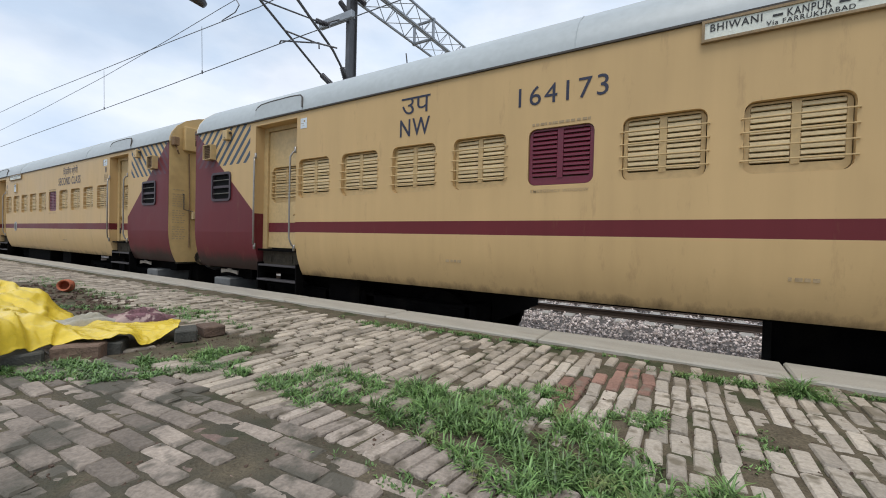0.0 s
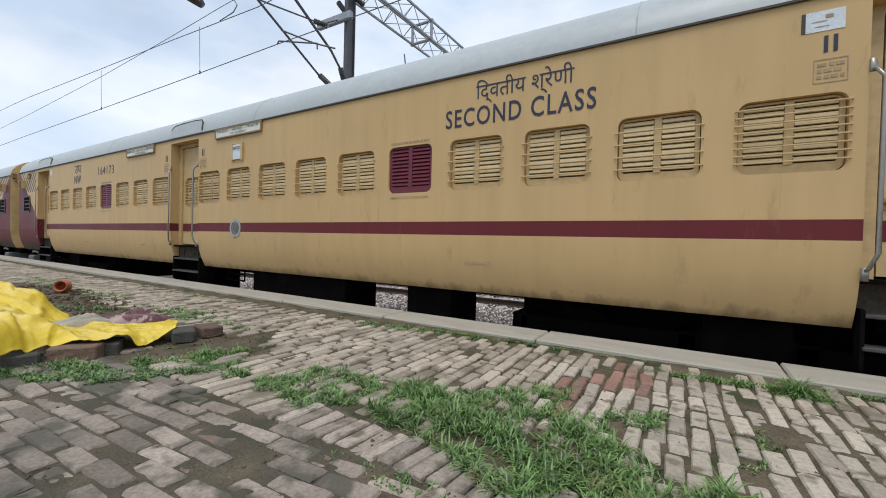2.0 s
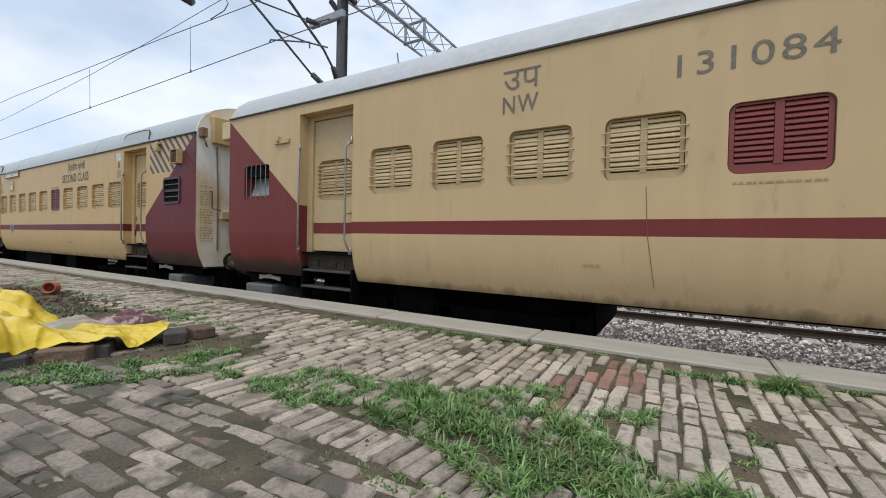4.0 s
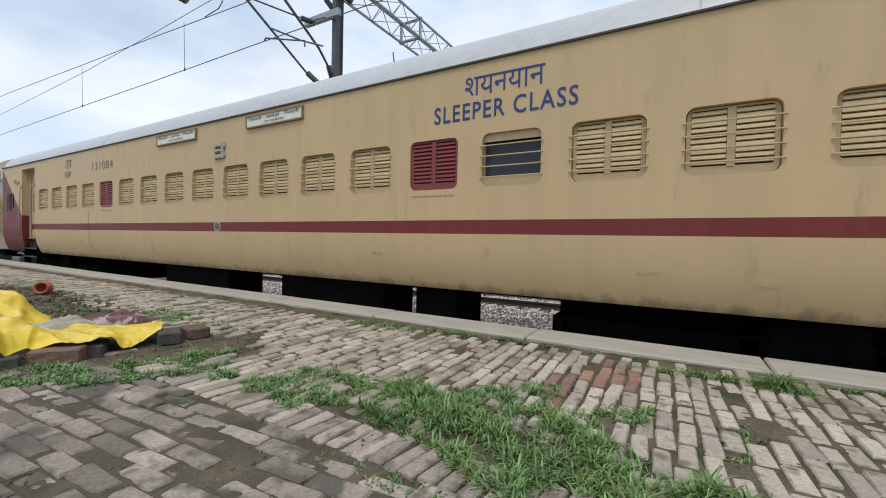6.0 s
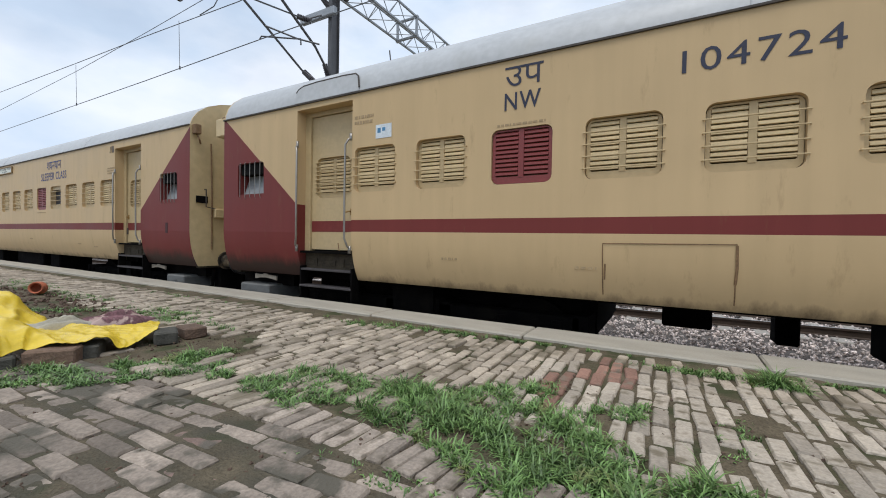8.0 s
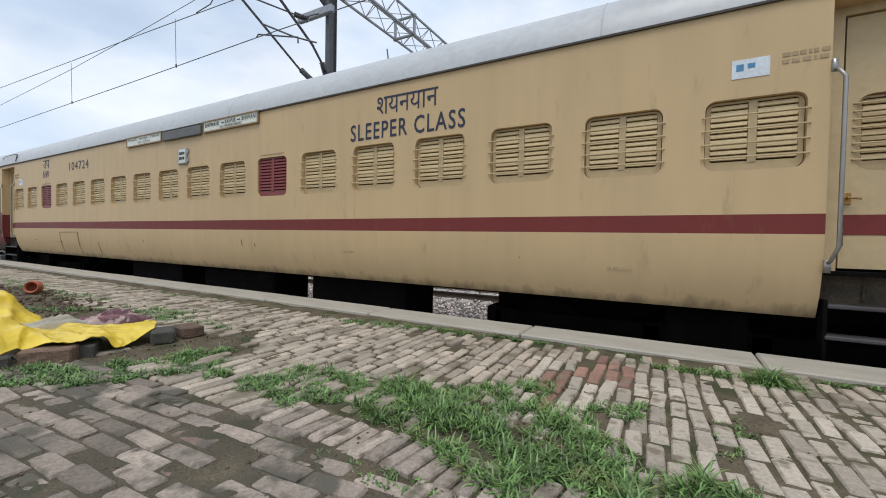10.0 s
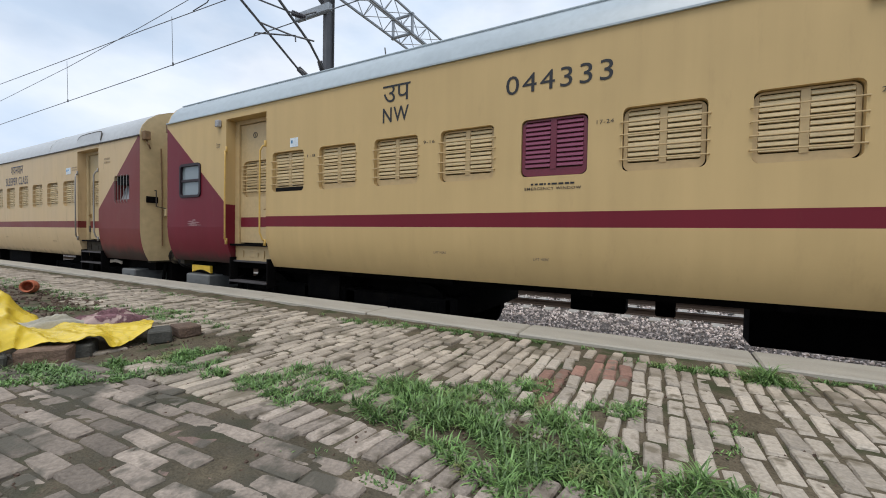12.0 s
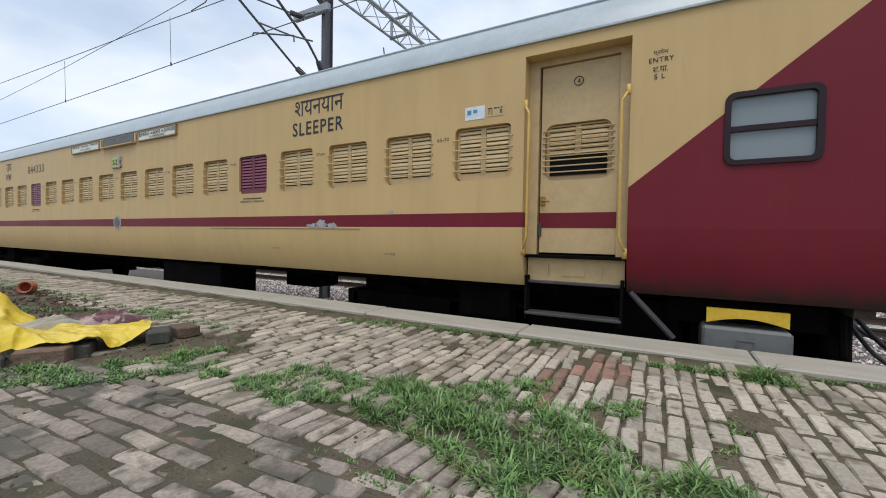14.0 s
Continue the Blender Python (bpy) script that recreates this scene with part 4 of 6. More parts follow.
def coach(spec):
    style, length = spec["style"], spec.get("length", LENGTH)
    top = spec.get("top", TOP)
    half = [(0.0, top)] + [(y, z) for y, z in ROOF[1:9] if z > top + 0.03]
    arch = half + [(3.245 - y, z) for y, z in half[-2::-1]]
    root = thing("coach", spec["label"], "railway coach", (spec["left"], SIDE, spec.get("lift", 0)), "coaches of the train")
    shut = "cream_" + style
    claret = "maroon_old" if style == "old" else "maroon"
    meshes, red = window_meshes(shut, "slat"), window_meshes(claret, "maroon_slat_lit" if style == "new" else claret)
    openings = [(u - WHALF, u + WHALF, WZ0, WZ1, 0.07 if style != "new" else 0.05, 0.10 if k == "o" else 0.075) for u, k in spec["windows"]]
    low = spec.get("low", LOW)
    openings += [(a, b, low, 2.5, 0, 0.20) for a, b in spec["doors"]]
    for a, b, k in spec["lavatory"]:
        openings.append((a, b, *LAV[k], 0.05, 0.24 if k == "bars" else 0.1))
    part("near_side", wall_mesh(openings, length, top, low), "side_" + style, root, spec["paint"])
    b = bmesh.new()
    box(b, 0.0, length, 3.20, 3.245, low, top)
    part("far_side", b, "side_" + style, root)
    b = bmesh.new()
    box(b, 0.02, length - 0.02, 0.26, 3.19, 0.36, 0.50)
    part("floor", b, "under", root)
    # near-black sheet behind the openings, standing for the unlit interior
    b = bmesh.new()
    box(b, 0.05, length - 0.05, 0.34, 0.36, 0.5, top)
    part("lining", b, "dark", root, "dark sheet for the unlit interior")
    # roof
    b = bmesh.new()
    steps = [0.0, 0.03] + [k * length / 14 for k in range(1, 14)] + [length - 0.03, length]
    rings = []
    for k, x in enumerate(steps):
        q = 0.99 if k in (0, len(steps) - 1) else 1.0
        rings.append([b.verts.new((x, 1.6225 + (y - 1.6225) * q, top + (z - top) * q)) for y, z in arch])
    for r0, r1 in zip(rings, rings[1:]):
        for k in range(len(arch) - 1):
            b.faces.new((r0[k], r1[k], r1[k + 1], r0[k + 1]))
    roof = "roof_" + style if style != "old" else "roof"
    part("roof", b, roof, root, "weathered silver-grey arched roof", smooth=True)
    if style == "new":
        for y, z in ((0.20, 2.965), (0.42, 3.09), (0.66, 3.165)):
            b = bmesh.new()
            tube(b, [(0.1, y, z), (length - 0.1, y, z)], 0.010, 6)
            part("roof_rib", b, roof, root)
    else:
        for k in range(1, 4):
            x = k * length / 4 + 1.2
            b = bmesh.new()
            tube(b, [(x, y, z + 0.001) for y, z in half], 0.006, 6)
            part("roof_seam", b, roof, root)
    b = bmesh.new()
    box(b, 0.0, length, -0.022, 0.0, top - 0.012, top + 0.006)
    part("gutter", b, "gutter" if style != "new" else roof, root, "thin rain gutter")
    for a, c in spec["doors"]:
        if not spec.get("strips"):
            continue
        b = bmesh.new()
        run = [(a - 0.06, 0.035, 2.755), (a - 0.02, 0.04, 2.80), (a + 0.06, 0.05, 2.835), (a + 0.3, 0.055, 2.85), (c - 0.2, 0.055, 2.85), (c, 0.05, 2.835), (c + 0.05, 0.04, 2.795), (c + 0.10, 0.0, 2.64)]
        tube(b, run, 0.012, 6)
        strip = part("rain_strip", b, "gutter", root, "curved rain strip over the door")
        b = bmesh.new()
        lip = [(x, y - 0.006, z) for x, y, z in run] + [(x, -0.004, 2.60) for x, y, z in run[::-1]]
        n = len(run)
        v = [b.verts.new(p) for p in lip] + [b.verts.new((x, y + 0.01, z)) for x, y, z in lip]
        m = 2 * n
        for k in range(n - 1):
            b.faces.new((v[k], v[k + 1], v[m - 2 - k], v[m - 1 - k]))
            b.faces.new((v[m + k], v[m + k + 1], v[2 * m - 2 - k], v[2 * m - 1 - k]))
        for k in range(m):
            b.faces.new((v[k], v[(k + 1) % m], v[m + (k + 1) % m], v[m + k]))
        part("drip_panel", b, roof, strip)
    # ends
    for x in (0.0, length):
        b = bmesh.new()
        foot = [(0.005 + foot_y(z, low), z) for z in (WAIST - (WAIST - low) * k / 14 for k in range(15))]
        pts = foot + [(3.195, low)] + [(min(max(y, 0.005), 3.195), z) for y, z in arch[::-1]]
        s = 1 if x else -1
        va, vb = [b.verts.new((x - s * 0.002, y, z)) for y, z in pts], [b.verts.new((x - s * 0.03, y, z)) for y, z in pts]
        b.faces.new(va)
        b.faces.new(vb[::-1])
        for k in range(len(pts)):
            b.faces.new((va[k], va[(k + 1) % len(pts)], vb[(k + 1) % len(pts)], vb[k]))
        part("end_wall", b, spec.get("end", "end"), root, "cream end wall with worn patches")
        end_gear(root, x, s, style)
    for u, k in spec["windows"]:
        if k == "o":
            open_window(root, u, meshes[2])
        else:
            window(root, u, red if k == "e" else meshes, k)
    for a, c in spec["doors"]:
        door(root, a, c, style, spec["rail"], meshes, -1 if (a + c) / 2 > length / 2 else 1)
    for a, c, k in spec["lavatory"]:
        toilet_window(root, a, c, k)
    for u in (3.28, 18.06):
        bogie(root, u)
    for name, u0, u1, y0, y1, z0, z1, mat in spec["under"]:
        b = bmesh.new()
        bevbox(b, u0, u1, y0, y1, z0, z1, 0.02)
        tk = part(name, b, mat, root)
        if mat == "tank":
            b = bmesh.new()
            mid = (u0 + u1) / 2
            frame_plate(b, [(mid + 0.06, z0 + 0.05), (mid + 0.06, z0 + 0.15), (mid - 0.06, z0 + 0.15), (mid - 0.06, z0 + 0.05)], [(mid + 0.05, z0 + 0.06), (mid + 0.05, z0 + 0.14), (mid - 0.05, z0 + 0.14), (mid - 0.05, z0 + 0.06)], y0 - 0.006, y0)
            part("tank_plate", b, "tank", tk)
            b = bmesh.new()
            box(b, u0 - 0.25, u1 + 0.25, y0 + 0.25, y0 + 0.6, z1 - 0.02, 0.27)
            part("tank_hanger", b, "under", tk)
    if style != "new":
        for u in (0.51, 19.70):
            b = bmesh.new()
            prism(b, [(u, 0.235), (u, 0.165), (u + 0.12, 0.185), (u + 0.25, 0.19), (u + 0.38, 0.18), (u + 0.49, 0.16), (u + 0.49, 0.225), (u + 0.3, 0.235), (u + 0.28, 0.25), (u + 0.2, 0.25), (u + 0.18, 0.235)], 0.19, 0.21)
            part("pale_bracket", b, "pale_bracket", root, "dusty pale bracket under the skirt")
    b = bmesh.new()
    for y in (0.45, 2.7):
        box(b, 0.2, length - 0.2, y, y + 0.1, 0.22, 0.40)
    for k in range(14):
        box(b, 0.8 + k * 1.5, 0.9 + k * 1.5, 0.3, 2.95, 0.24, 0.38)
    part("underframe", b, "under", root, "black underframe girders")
    return root


def under_gear(left_box, mids, right_box):
    out = []
    for u0, u1 in mids:
        out.append(("equipment_box", u0, u1, 0.28, 0.95, -0.34, 0.26, "under"))
    for a, b in left_box + right_box:
        out.append(("tank", a, b, 0.12, 0.75, -0.14, 0.095, "tank"))
    return out


def row(first, pitch, n, special):
    return [(first + pitch * k, special.get(k, "w")) for k in range(n)]


HINDI = [("\u093f\u092d\u0935\u093e\u0928\u0940 - \u0915\u093e\u0928\u092a\u0941\u0930 - \u093f\u092d\u0935\u093e\u0928\u0940", 0.04, 0.96, 0.46, 0.94), ("\u0935\u093e\u092f\u093e \u092b\u0930\u0941\u0916\u093e\u092c\u093e\u0926", 0.33, 0.70, 0.08, 0.36)]
ENGLISH = [("BHIWANI", 0.03, 0.30, 0.42, 0.88), ("-", 0.35, 0.40, 0.55, 0.68), ("KANPUR", 0.42, 0.62, 0.42, 0.88), ("-", 0.65, 0.70, 0.55, 0.68), ("BHIWANI", 0.73, 0.98, 0.42, 0.88), ("Via FARRUKHABAD", 0.32, 0.72, 0.08, 0.36)]
GS_WINDOWS = row(3.06, 0.842, 8, {4: "e", 7: "g"}) + row(10.65, 0.8425, 10, {0: "g", 5: "e", 9: "g"})
GS_DOORS = [(1.74, 2.70), (9.345, 10.30), (18.63, 19.58)]


def gs_marks(c, num):
    words("NW", c, 4.545, 4.965, 2.01, 2.21, "navy")
    words("\u0909\u092a", c, 4.56, 4.965, 2.265, 2.455, "navy")
    if num:
        words(num, c, 6.01, 6.84, 2.135, 2.32, "navy")
    words("SECOND CLASS", c, 15.34, 16.90, 2.03, 2.225, "navy")
    words("\u093f\u0926\u094d\u0935\u0924\u0940\u092f \u0936\u094d\u0930\u0947\u0923\u0940", c, 15.70, 16.70, 2.24, 2.49, "navy")
    for u in (6.428, 14.86):
        stencil(c, u - 0.27, u + 0.27, 1.925, 1.965, 1, seed=3)
        words("EMERGENCY WINDOW", c, u - 0.27, u + 0.27, 1.295, 1.325, "faint")
    for u in (9.15, 10.42, 18.395):
        for k in (0, 0.05):
            words("I", c, u + k, u + k + 0.022, 2.185, 2.30, "navy")
        stencil(c, u - 0.03, u + 0.11, 1.995, 2.12, 3, seed=int(u))
        b = bmesh.new()
        frame_plate(b, [(u + 0.13, 1.975), (u + 0.13, 2.14), (u - 0.05, 2.14), (u - 0.05, 1.975)], [(u + 0.124, 1.981), (u + 0.124, 2.134), (u - 0.044, 2.134), (u - 0.044, 1.981)], -0.003, -0.001)
        part("stencil_border", b, "faint", c)
    b = bmesh.new()
    bevbox(b, 11.36, 11.60, -0.022, 0.0, 2.03, 2.27, 0.004)
    for u in (11.33, 11.59):
        bevbox(b, u, u + 0.042, -0.034, 0.0, 2.015, 2.29, 0.005)
    p = part("class_plate", b, "cream_gs", c, "cream metal class plate holder")
    b = bmesh.new()
    box(b, 11.372, 11.59, -0.026, -0.022, 2.035, 2.265)
    part("plate_face", b, "plate", p)
    words("\u0938\u093e\u092e\u093e\u0928\u094d\u092f", p, 11.385, 11.58, 2.15, 2.235, "navy", -0.029)
    roundel(c, 11.44, 0.945, 0.148)
    board(c, 7.535, 8.71, 2.42, 2.545, ENGLISH, "boardframe")
    board(c, 10.88, 12.08, 2.43, 2.55, HINDI)
    for u, w in ((2.78, 0.13), (18.295, 0.205)):
        b = bmesh.new()
        box(b, u, u + w, -0.004, -0.001, 2.335, 2.475)
        p = part("notice", b, "plate", c, "small white paper notice")
        b = bmesh.new()
        box(b, u + w * 0.5, u + w * 0.7, -0.006, -0.004, 2.42, 2.445)
        box(b, u + w * 0.15, u + w * 0.55, -0.006, -0.004, 2.40, 2.406)
        box(b, u + w * 0.25, u + w * 0.6, -0.006, -0.004, 2.365, 2.371)
        part("printed_mark", b, "faint", p)
    b = bmesh.new()
    box(b, 18.272, 18.292, -0.004, -0.001, 2.335, 2.475)
    part("tape", b, "gutter", c, "dark strip of tape")
    for u in (1.02, 20.085):
        b = bmesh.new()
        bevbox(b, u - 0.065, u + 0.065, -0.08, 0.0, 2.36, 2.52, 0.008)
        lb = part("lamp_box", b, "cream_gs", c, "cream lamp box with side knobs")
        b = bmesh.new()
        for x in (u - 0.075, u + 0.075):
            tube(b, [(x - 0.012, -0.03, 2.47), (x + 0.012, -0.03, 2.47)], 0.022, 8)
        bevbox(b, u - 0.01, u + 0.01, -0.086, -0.08, 2.385, 2.40, 0.002)
        part("knob", b, "gutter", lb)
    for u in (0.41, 20.66):
        b = bmesh.new()
        frame_plate(b, [(u + 0.235, 2.08), (u + 0.235, 2.325), (u, 2.325), (u, 2.08)], [(u + 0.222, 2.092), (u + 0.222, 2.313), (u + 0.013, 2.313), (u + 0.013, 2.092)], -0.10, 0.0)
        vg = part("vent_grille", b, "cream_gs", c, "cream boxed vent with a dark grille")
        b = bmesh.new()
        box(b, u + 0.008, u + 0.227, -0.07, -0.06, 2.088, 2.317)
        part("vent_back", b, "dark", vg)
        b = bmesh.new()
        for k in range(7):
            box(b, u + 0.025, u + 0.21, -0.09, -0.085, 2.118 + k * 0.028, 2.124 + k * 0.028)
        for k in range(6):
            box(b, u + 0.04 + k * 0.031, u + 0.046 + k * 0.031, -0.086, -0.081, 2.105, 2.30)
        part("grille", b, "rustline", vg)
    b = bmesh.new()
    tube(b, [(10.62, 0.36, 0.24), (10.62, 0.36, 0.05), (11.15, 0.36, 0.05), (11.15, 0.36, 0.24)], 0.016, 6)
    tube(b, [(10.62, 0.36, 0.16), (11.15, 0.36, 0.16)], 0.014, 6)
    part("pipe_frame", b, "under", c, "black pipe frame hanging below the floor")
    for k in range(3):
        stencil(c, (5.2, 8.1, 15.6)[k], (5.4, 8.3, 15.9)[k], 0.57, 0.62, 1, seed=k)


def sleeper_marks(c, second, texts, num, board_at):
    old = "worn" if num.startswith("131") else "navy" if second != "SLEEPER" else "black"
    words("NW", c, 4.60, 4.96, 2.08, 2.25, old)
    words("\u0909\u092a", c, 4.60, 4.98, 2.31, 2.50, old)
    words(num, c, 6.10, 7.07, 2.165, 2.345, old)
    u0, u1, z0, z1, v0, v1, w0, w1 = texts
    ink = "navy" if second != "SLEEPER" else "black"
    ink = "blue" if num.startswith("131") else ink
    words(second, c, u0, u1, z0, z1, ink)
    words("\u0936\u092f\u0928\u092f\u093e\u0928", c, v0, v1, w0, w1, ink)
    for a, b, body in board_at:
        if body:
            board(c, a, b, 2.43, 2.57, body)


def notice(c, u0, u1, z0, z1, mark=None, mat="plate", label="small white paper notice"):
    b = bmesh.new()
    box(b, u0, u1, -0.004, -0.001, z0, z1)
    p = part("notice", b, mat, c, label)
    if mark:
        b = bmesh.new()
        for k in range(mark):
            box(b, u0 + (u1 - u0) * (0.12 + 0.3 * k), u0 + (u1 - u0) * (0.32 + 0.3 * k), -0.006, -0.004, z0 + (z1 - z0) * (0.4 + 0.1 * k), z1 - (z1 - z0) * 0.25)
        part("printed_mark", b, "inkblue", p)


def coach_plate(c, u0, u1, z0, z1, body, face):
    b = bmesh.new()
    bevbox(b, u0, u1, -0.03, 0.0, z0, z1, 0.006)
    for x in (u0 - 0.035, u1 - 0.005):
        for f in (0.12, 0.68):
            box(b, x, x + 0.04, -0.024, 0.0, z0 + (z1 - z0) * f, z0 + (z1 - z0) * (f + 0.2))
    p = part("coach_plate", b, "disc", c, "metal coach plate holder")
    b = bmesh.new()
    box(b, u0 + 0.03, u1 - 0.03, -0.034, -0.03, z0 + 0.02, z1 - 0.02)
    part("plate_face", b, face, p)
    if body:
        words(body, p, u0 + 0.06, u1 - 0.06, z0 + 0.055, z1 - 0.055, "black", -0.038)
    else:
        stencil(p, u0 + 0.05, u1 - 0.05, z0 + 0.05, z1 - 0.05, 2, "black", 4, -0.038)


def scrap(c, u, z, w, h, seed, mat="disc", label="torn grey poster scrap"):
    r = random.Random(seed)
    b = bmesh.new()
    prism(b, [(u + w * math.cos(k * math.tau / 14) * r.uniform(0.55, 1.1), z + h * math.sin(k * math.tau / 14) * r.uniform(0.5, 1.1)) for k in range(14)], -0.004, -0.001)
    part("scrap", b, mat, c, label)


def seam(c, pts, r=0.004):
    b = bmesh.new()
    fine = [tuple(a + (c_ - a) * k / 6 for a, c_ in zip(p, q)) for p, q in zip(pts, pts[1:]) for k in range(6)] + [pts[-1]]
    tube(b, [(x, foot_y(z) - 0.002, z) for x, z in fine], r, 5)
    part("weld_seam", b, "rustline", c)


GS_UNDER = under_gear([(0.42, 0.88)], [(11.5, 13.6), (14.66, 15.3)], [(20.2, 20.64)]) + [("water_tank", 8.14, 9.2, 0.9, 1.5, -0.35, 0.26, "under"), ("brake_gear", 8.4, 11.2, 1.4, 1.5, 0.05, 0.1, "under")]
coaches = []
for left in (-29.948, -7.640):
    c = coach(dict(style="gs", left=left, label="cream second class coach with maroon band and grey-striped ends", paint="cream side with maroon band and striped ends",
                   windows=GS_WINDOWS, doors=GS_DOORS, end="end_gs" if left > -10 else "end_yellow", lavatory=[(0.55, 1.08, "steel"), (20.28, 20.82, "steel")], rail="chrome", under=GS_UNDER, strips=True))
    gs_marks(c, "164173" if left > -10 else "")
    coaches.append(c)
c = coach(dict(style="old", left=14.665, label="weathered cream and maroon sleeper class coach with louvred windows", paint="faded cream side with maroon band",
               windows=row(3.20, 0.8895, 18, {4: "e", 13: "e", 14: "o"}), lavatory=[(0.39, 0.98, "bars"), (20.38, 20.95, "bars")], rail="chrome",
               under=under_gear([(0.27, 0.90)], [(8.6, 10.6), (11.94, 13.9), (14.38, 14.95)], [(20.38, 20.93)]), top=2.65, doors=[(1.62, 2.60), (18.66, 19.70)]))
sleeper_marks(c, "SLEEPER CLASS", (14.77, 16.29, 2.065, 2.245, 15.14, 15.98, 2.31, 2.50), "131084", [(8.90, 10.13, HINDI), (11.51, 12.69, HINDI)])
roundel(c, 10.75, 0.965, 0.088, "rustline")
coach_plate(c, 10.68, 10.92, 2.03, 2.29, "", "cream_old")
b = bmesh.new()
box(b, 18.545, 18.625, -0.004, -0.001, 2.43, 2.56)
for u in (18.44, 18.485):
    prism(b, [(u, 2.43), (u + 0.018, 2.43), (u + 0.052, 2.56), (u + 0.034, 2.56)], -0.004, -0.001)
part("decal", b, "scuffed", c, "worn dark hatched decal")
stencil(c, 18.34, 18.65, 2.0, 2.15, 3, seed=9)
for u in (6.76, 14.76):
    stencil(c, u - 0.27, u + 0.27, 1.28, 1.31, 1, seed=3)
for u, z in ((13.9, 0.62), (16.8, 0.55), (17.6, 0.5), (5.4, 0.6)):
    stencil(c, u, u + 0.18, z, z + 0.045, 1, seed=int(u))
b = bmesh.new()
bevbox(b, 1.12, 1.42, -0.03, 0.0, 2.14, 2.20, 0.005)
bevbox(b, 1.18, 1.24, -0.06, -0.01, 2.17, 2.24, 0.005)
part("lamp_bracket", b, "cream_old", c, "riveted cream lamp bracket")
b = bmesh.new()
bevbox(b, 20.585, 20.66, -0.006, 0.0, 0.84, 1.02, 0.002)
part("dark_patch", b, "patch", c)
seam(c, [(5.9, 1.3), (5.92, 0.9), (5.98, 0.45)], 0.003)
coaches.append(c)
c = coach(dict(style="old", left=36.960, label="cream and maroon sleeper class coach with rust streaks", paint="faded cream side with maroon band",
               windows=row(2.97, 0.9015, 18, {2: "e", 11: "e"}), lavatory=[(0.35, 0.95, "bars"), (20.36, 20.95, "bars")], rail="chrome",
               under=under_gear([(0.25, 0.92)], [(8.3, 10.1), (10.8, 12.6), (13.4, 15.0)], [(20.36, 20.87)]) + [("equipment_box", 5.98, 6.5, 1.9, 2.6, -0.2, 0.26, "under"), ("equipment_box", 7.15, 7.38, 2.3, 2.6, -0.36, 0.26, "under"), ("equipment_box", 7.92, 8.3, 1.6, 2.2, -0.34, 0.26, "under")], strips=True, doors=[(1.64, 2.62), (18.72, 19.70)]))
sleeper_marks(c, "SLEEPER CLASS", (14.34, 15.90, 1.965, 2.165, 14.74, 15.57, 2.24, 2.44), "104724", [(8.80, 10.0, HINDI), (11.29, 12.6, ENGLISH)])
b = bmesh.new()
bevbox(b, 10.08, 11.22, -0.05, 0.0, 2.40, 2.55, 0.01)
part("blank_board", b, "tank", c, "blank grey destination holder")
coach_plate(c, 10.55, 10.8, 1.97, 2.23, "", "board")
notice(c, 2.99, 3.22, 1.985, 2.145, 2)
notice(c, 18.15, 18.38, 2.05, 2.19, 2)
stencil(c, 18.45, 18.72, 2.1, 2.2, 2, seed=5)
stencil(c, 19.95, 20.2, 2.14, 2.28, 2, seed=6)
stencil(c, 2.66, 2.95, 2.17, 2.30, 2, seed=16)
for u in (4.77, 12.89):
    stencil(c, u - 0.24, u + 0.24, 1.925, 1.96, 1, seed=3)
for u, z in ((3.9, 0.58), (5.3, 0.55), (14.2, 0.6), (17.3, 0.55)):
    stencil(c, u, u + 0.2, z, z + 0.045, 1, seed=int(u))
seam(c, [(5.54, 0.34), (5.54, 0.55), (5.54, 0.80), (6.5, 0.81), (6.5, 0.55), (6.505, 0.33)], 0.005)
seam(c, [(6.50, 0.80), (6.505, 0.63), (6.50, 0.50)], 0.011)
seam(c, [(7.44, 0.60), (7.45, 0.45), (7.44, 0.34)], 0.006)
seam(c, [(5.56, 0.62), (5.555, 0.48)], 0.007)
for k, u in enumerate((2.4, 9.3, 11.6, 12.2, 12.5, 16.5)):
    seam(c, [(u, 0.74 - 0.05 * (k % 3)), (u + 0.01, 0.64)], 0.006)
coaches.append(c)
c = coach(dict(style="new", left=59.230, label="freshly painted cream and maroon sleeper coach with yellow hand rails", paint="fresh cream side with deep maroon band",
               windows=row(3.0, 0.8925, 18, {4: "e", 13: "e"}), lavatory=[(0.41, 0.97, "rubber"), (20.21, 20.75, "rubber")], rail="yellow",
               under=under_gear([(0.35, 1.0)], [(11.65, 13.41)], [(20.10, 20.68)]) + [("equipment_box", 6.32, 7.05, 2.2, 2.6, -0.22, 0.26, "under"), ("equipment_box", 7.4, 7.64, 2.3, 2.65, -0.22, 0.26, "under"), ("equipment_box", 8.38, 10.12, 2.05, 2.5, -0.42, 0.26, "under"), ("air_tank", 13.4, 14.2, 1.6, 2.2, -0.18, 0.26, "under")], lift=0.035, low=0.315, end="end_yellow", top=2.625, length=21.17, doors=[(1.64, 2.56), (18.61, 19.53)]))
sleeper_marks(c, "SLEEPER", (15.43, 16.32, 2.08, 2.255, 15.47, 16.32, 2.335, 2.53), "044333", [(8.68, 9.91, HINDI), (11.45, 12.65, ENGLISH)])
roundel(c, 10.6, 0.96, 0.145)
b = bmesh.new()
bevbox(b, 10.08, 11.28, -0.03, 0.0, 2.44, 2.60, 0.01)
part("blank_board", b, "tank", c, "blank grey destination holder")
b = bmesh.new()
bevbox(b, 10.06, 11.30, -0.07, 0.0, 2.40, 2.425, 0.006)
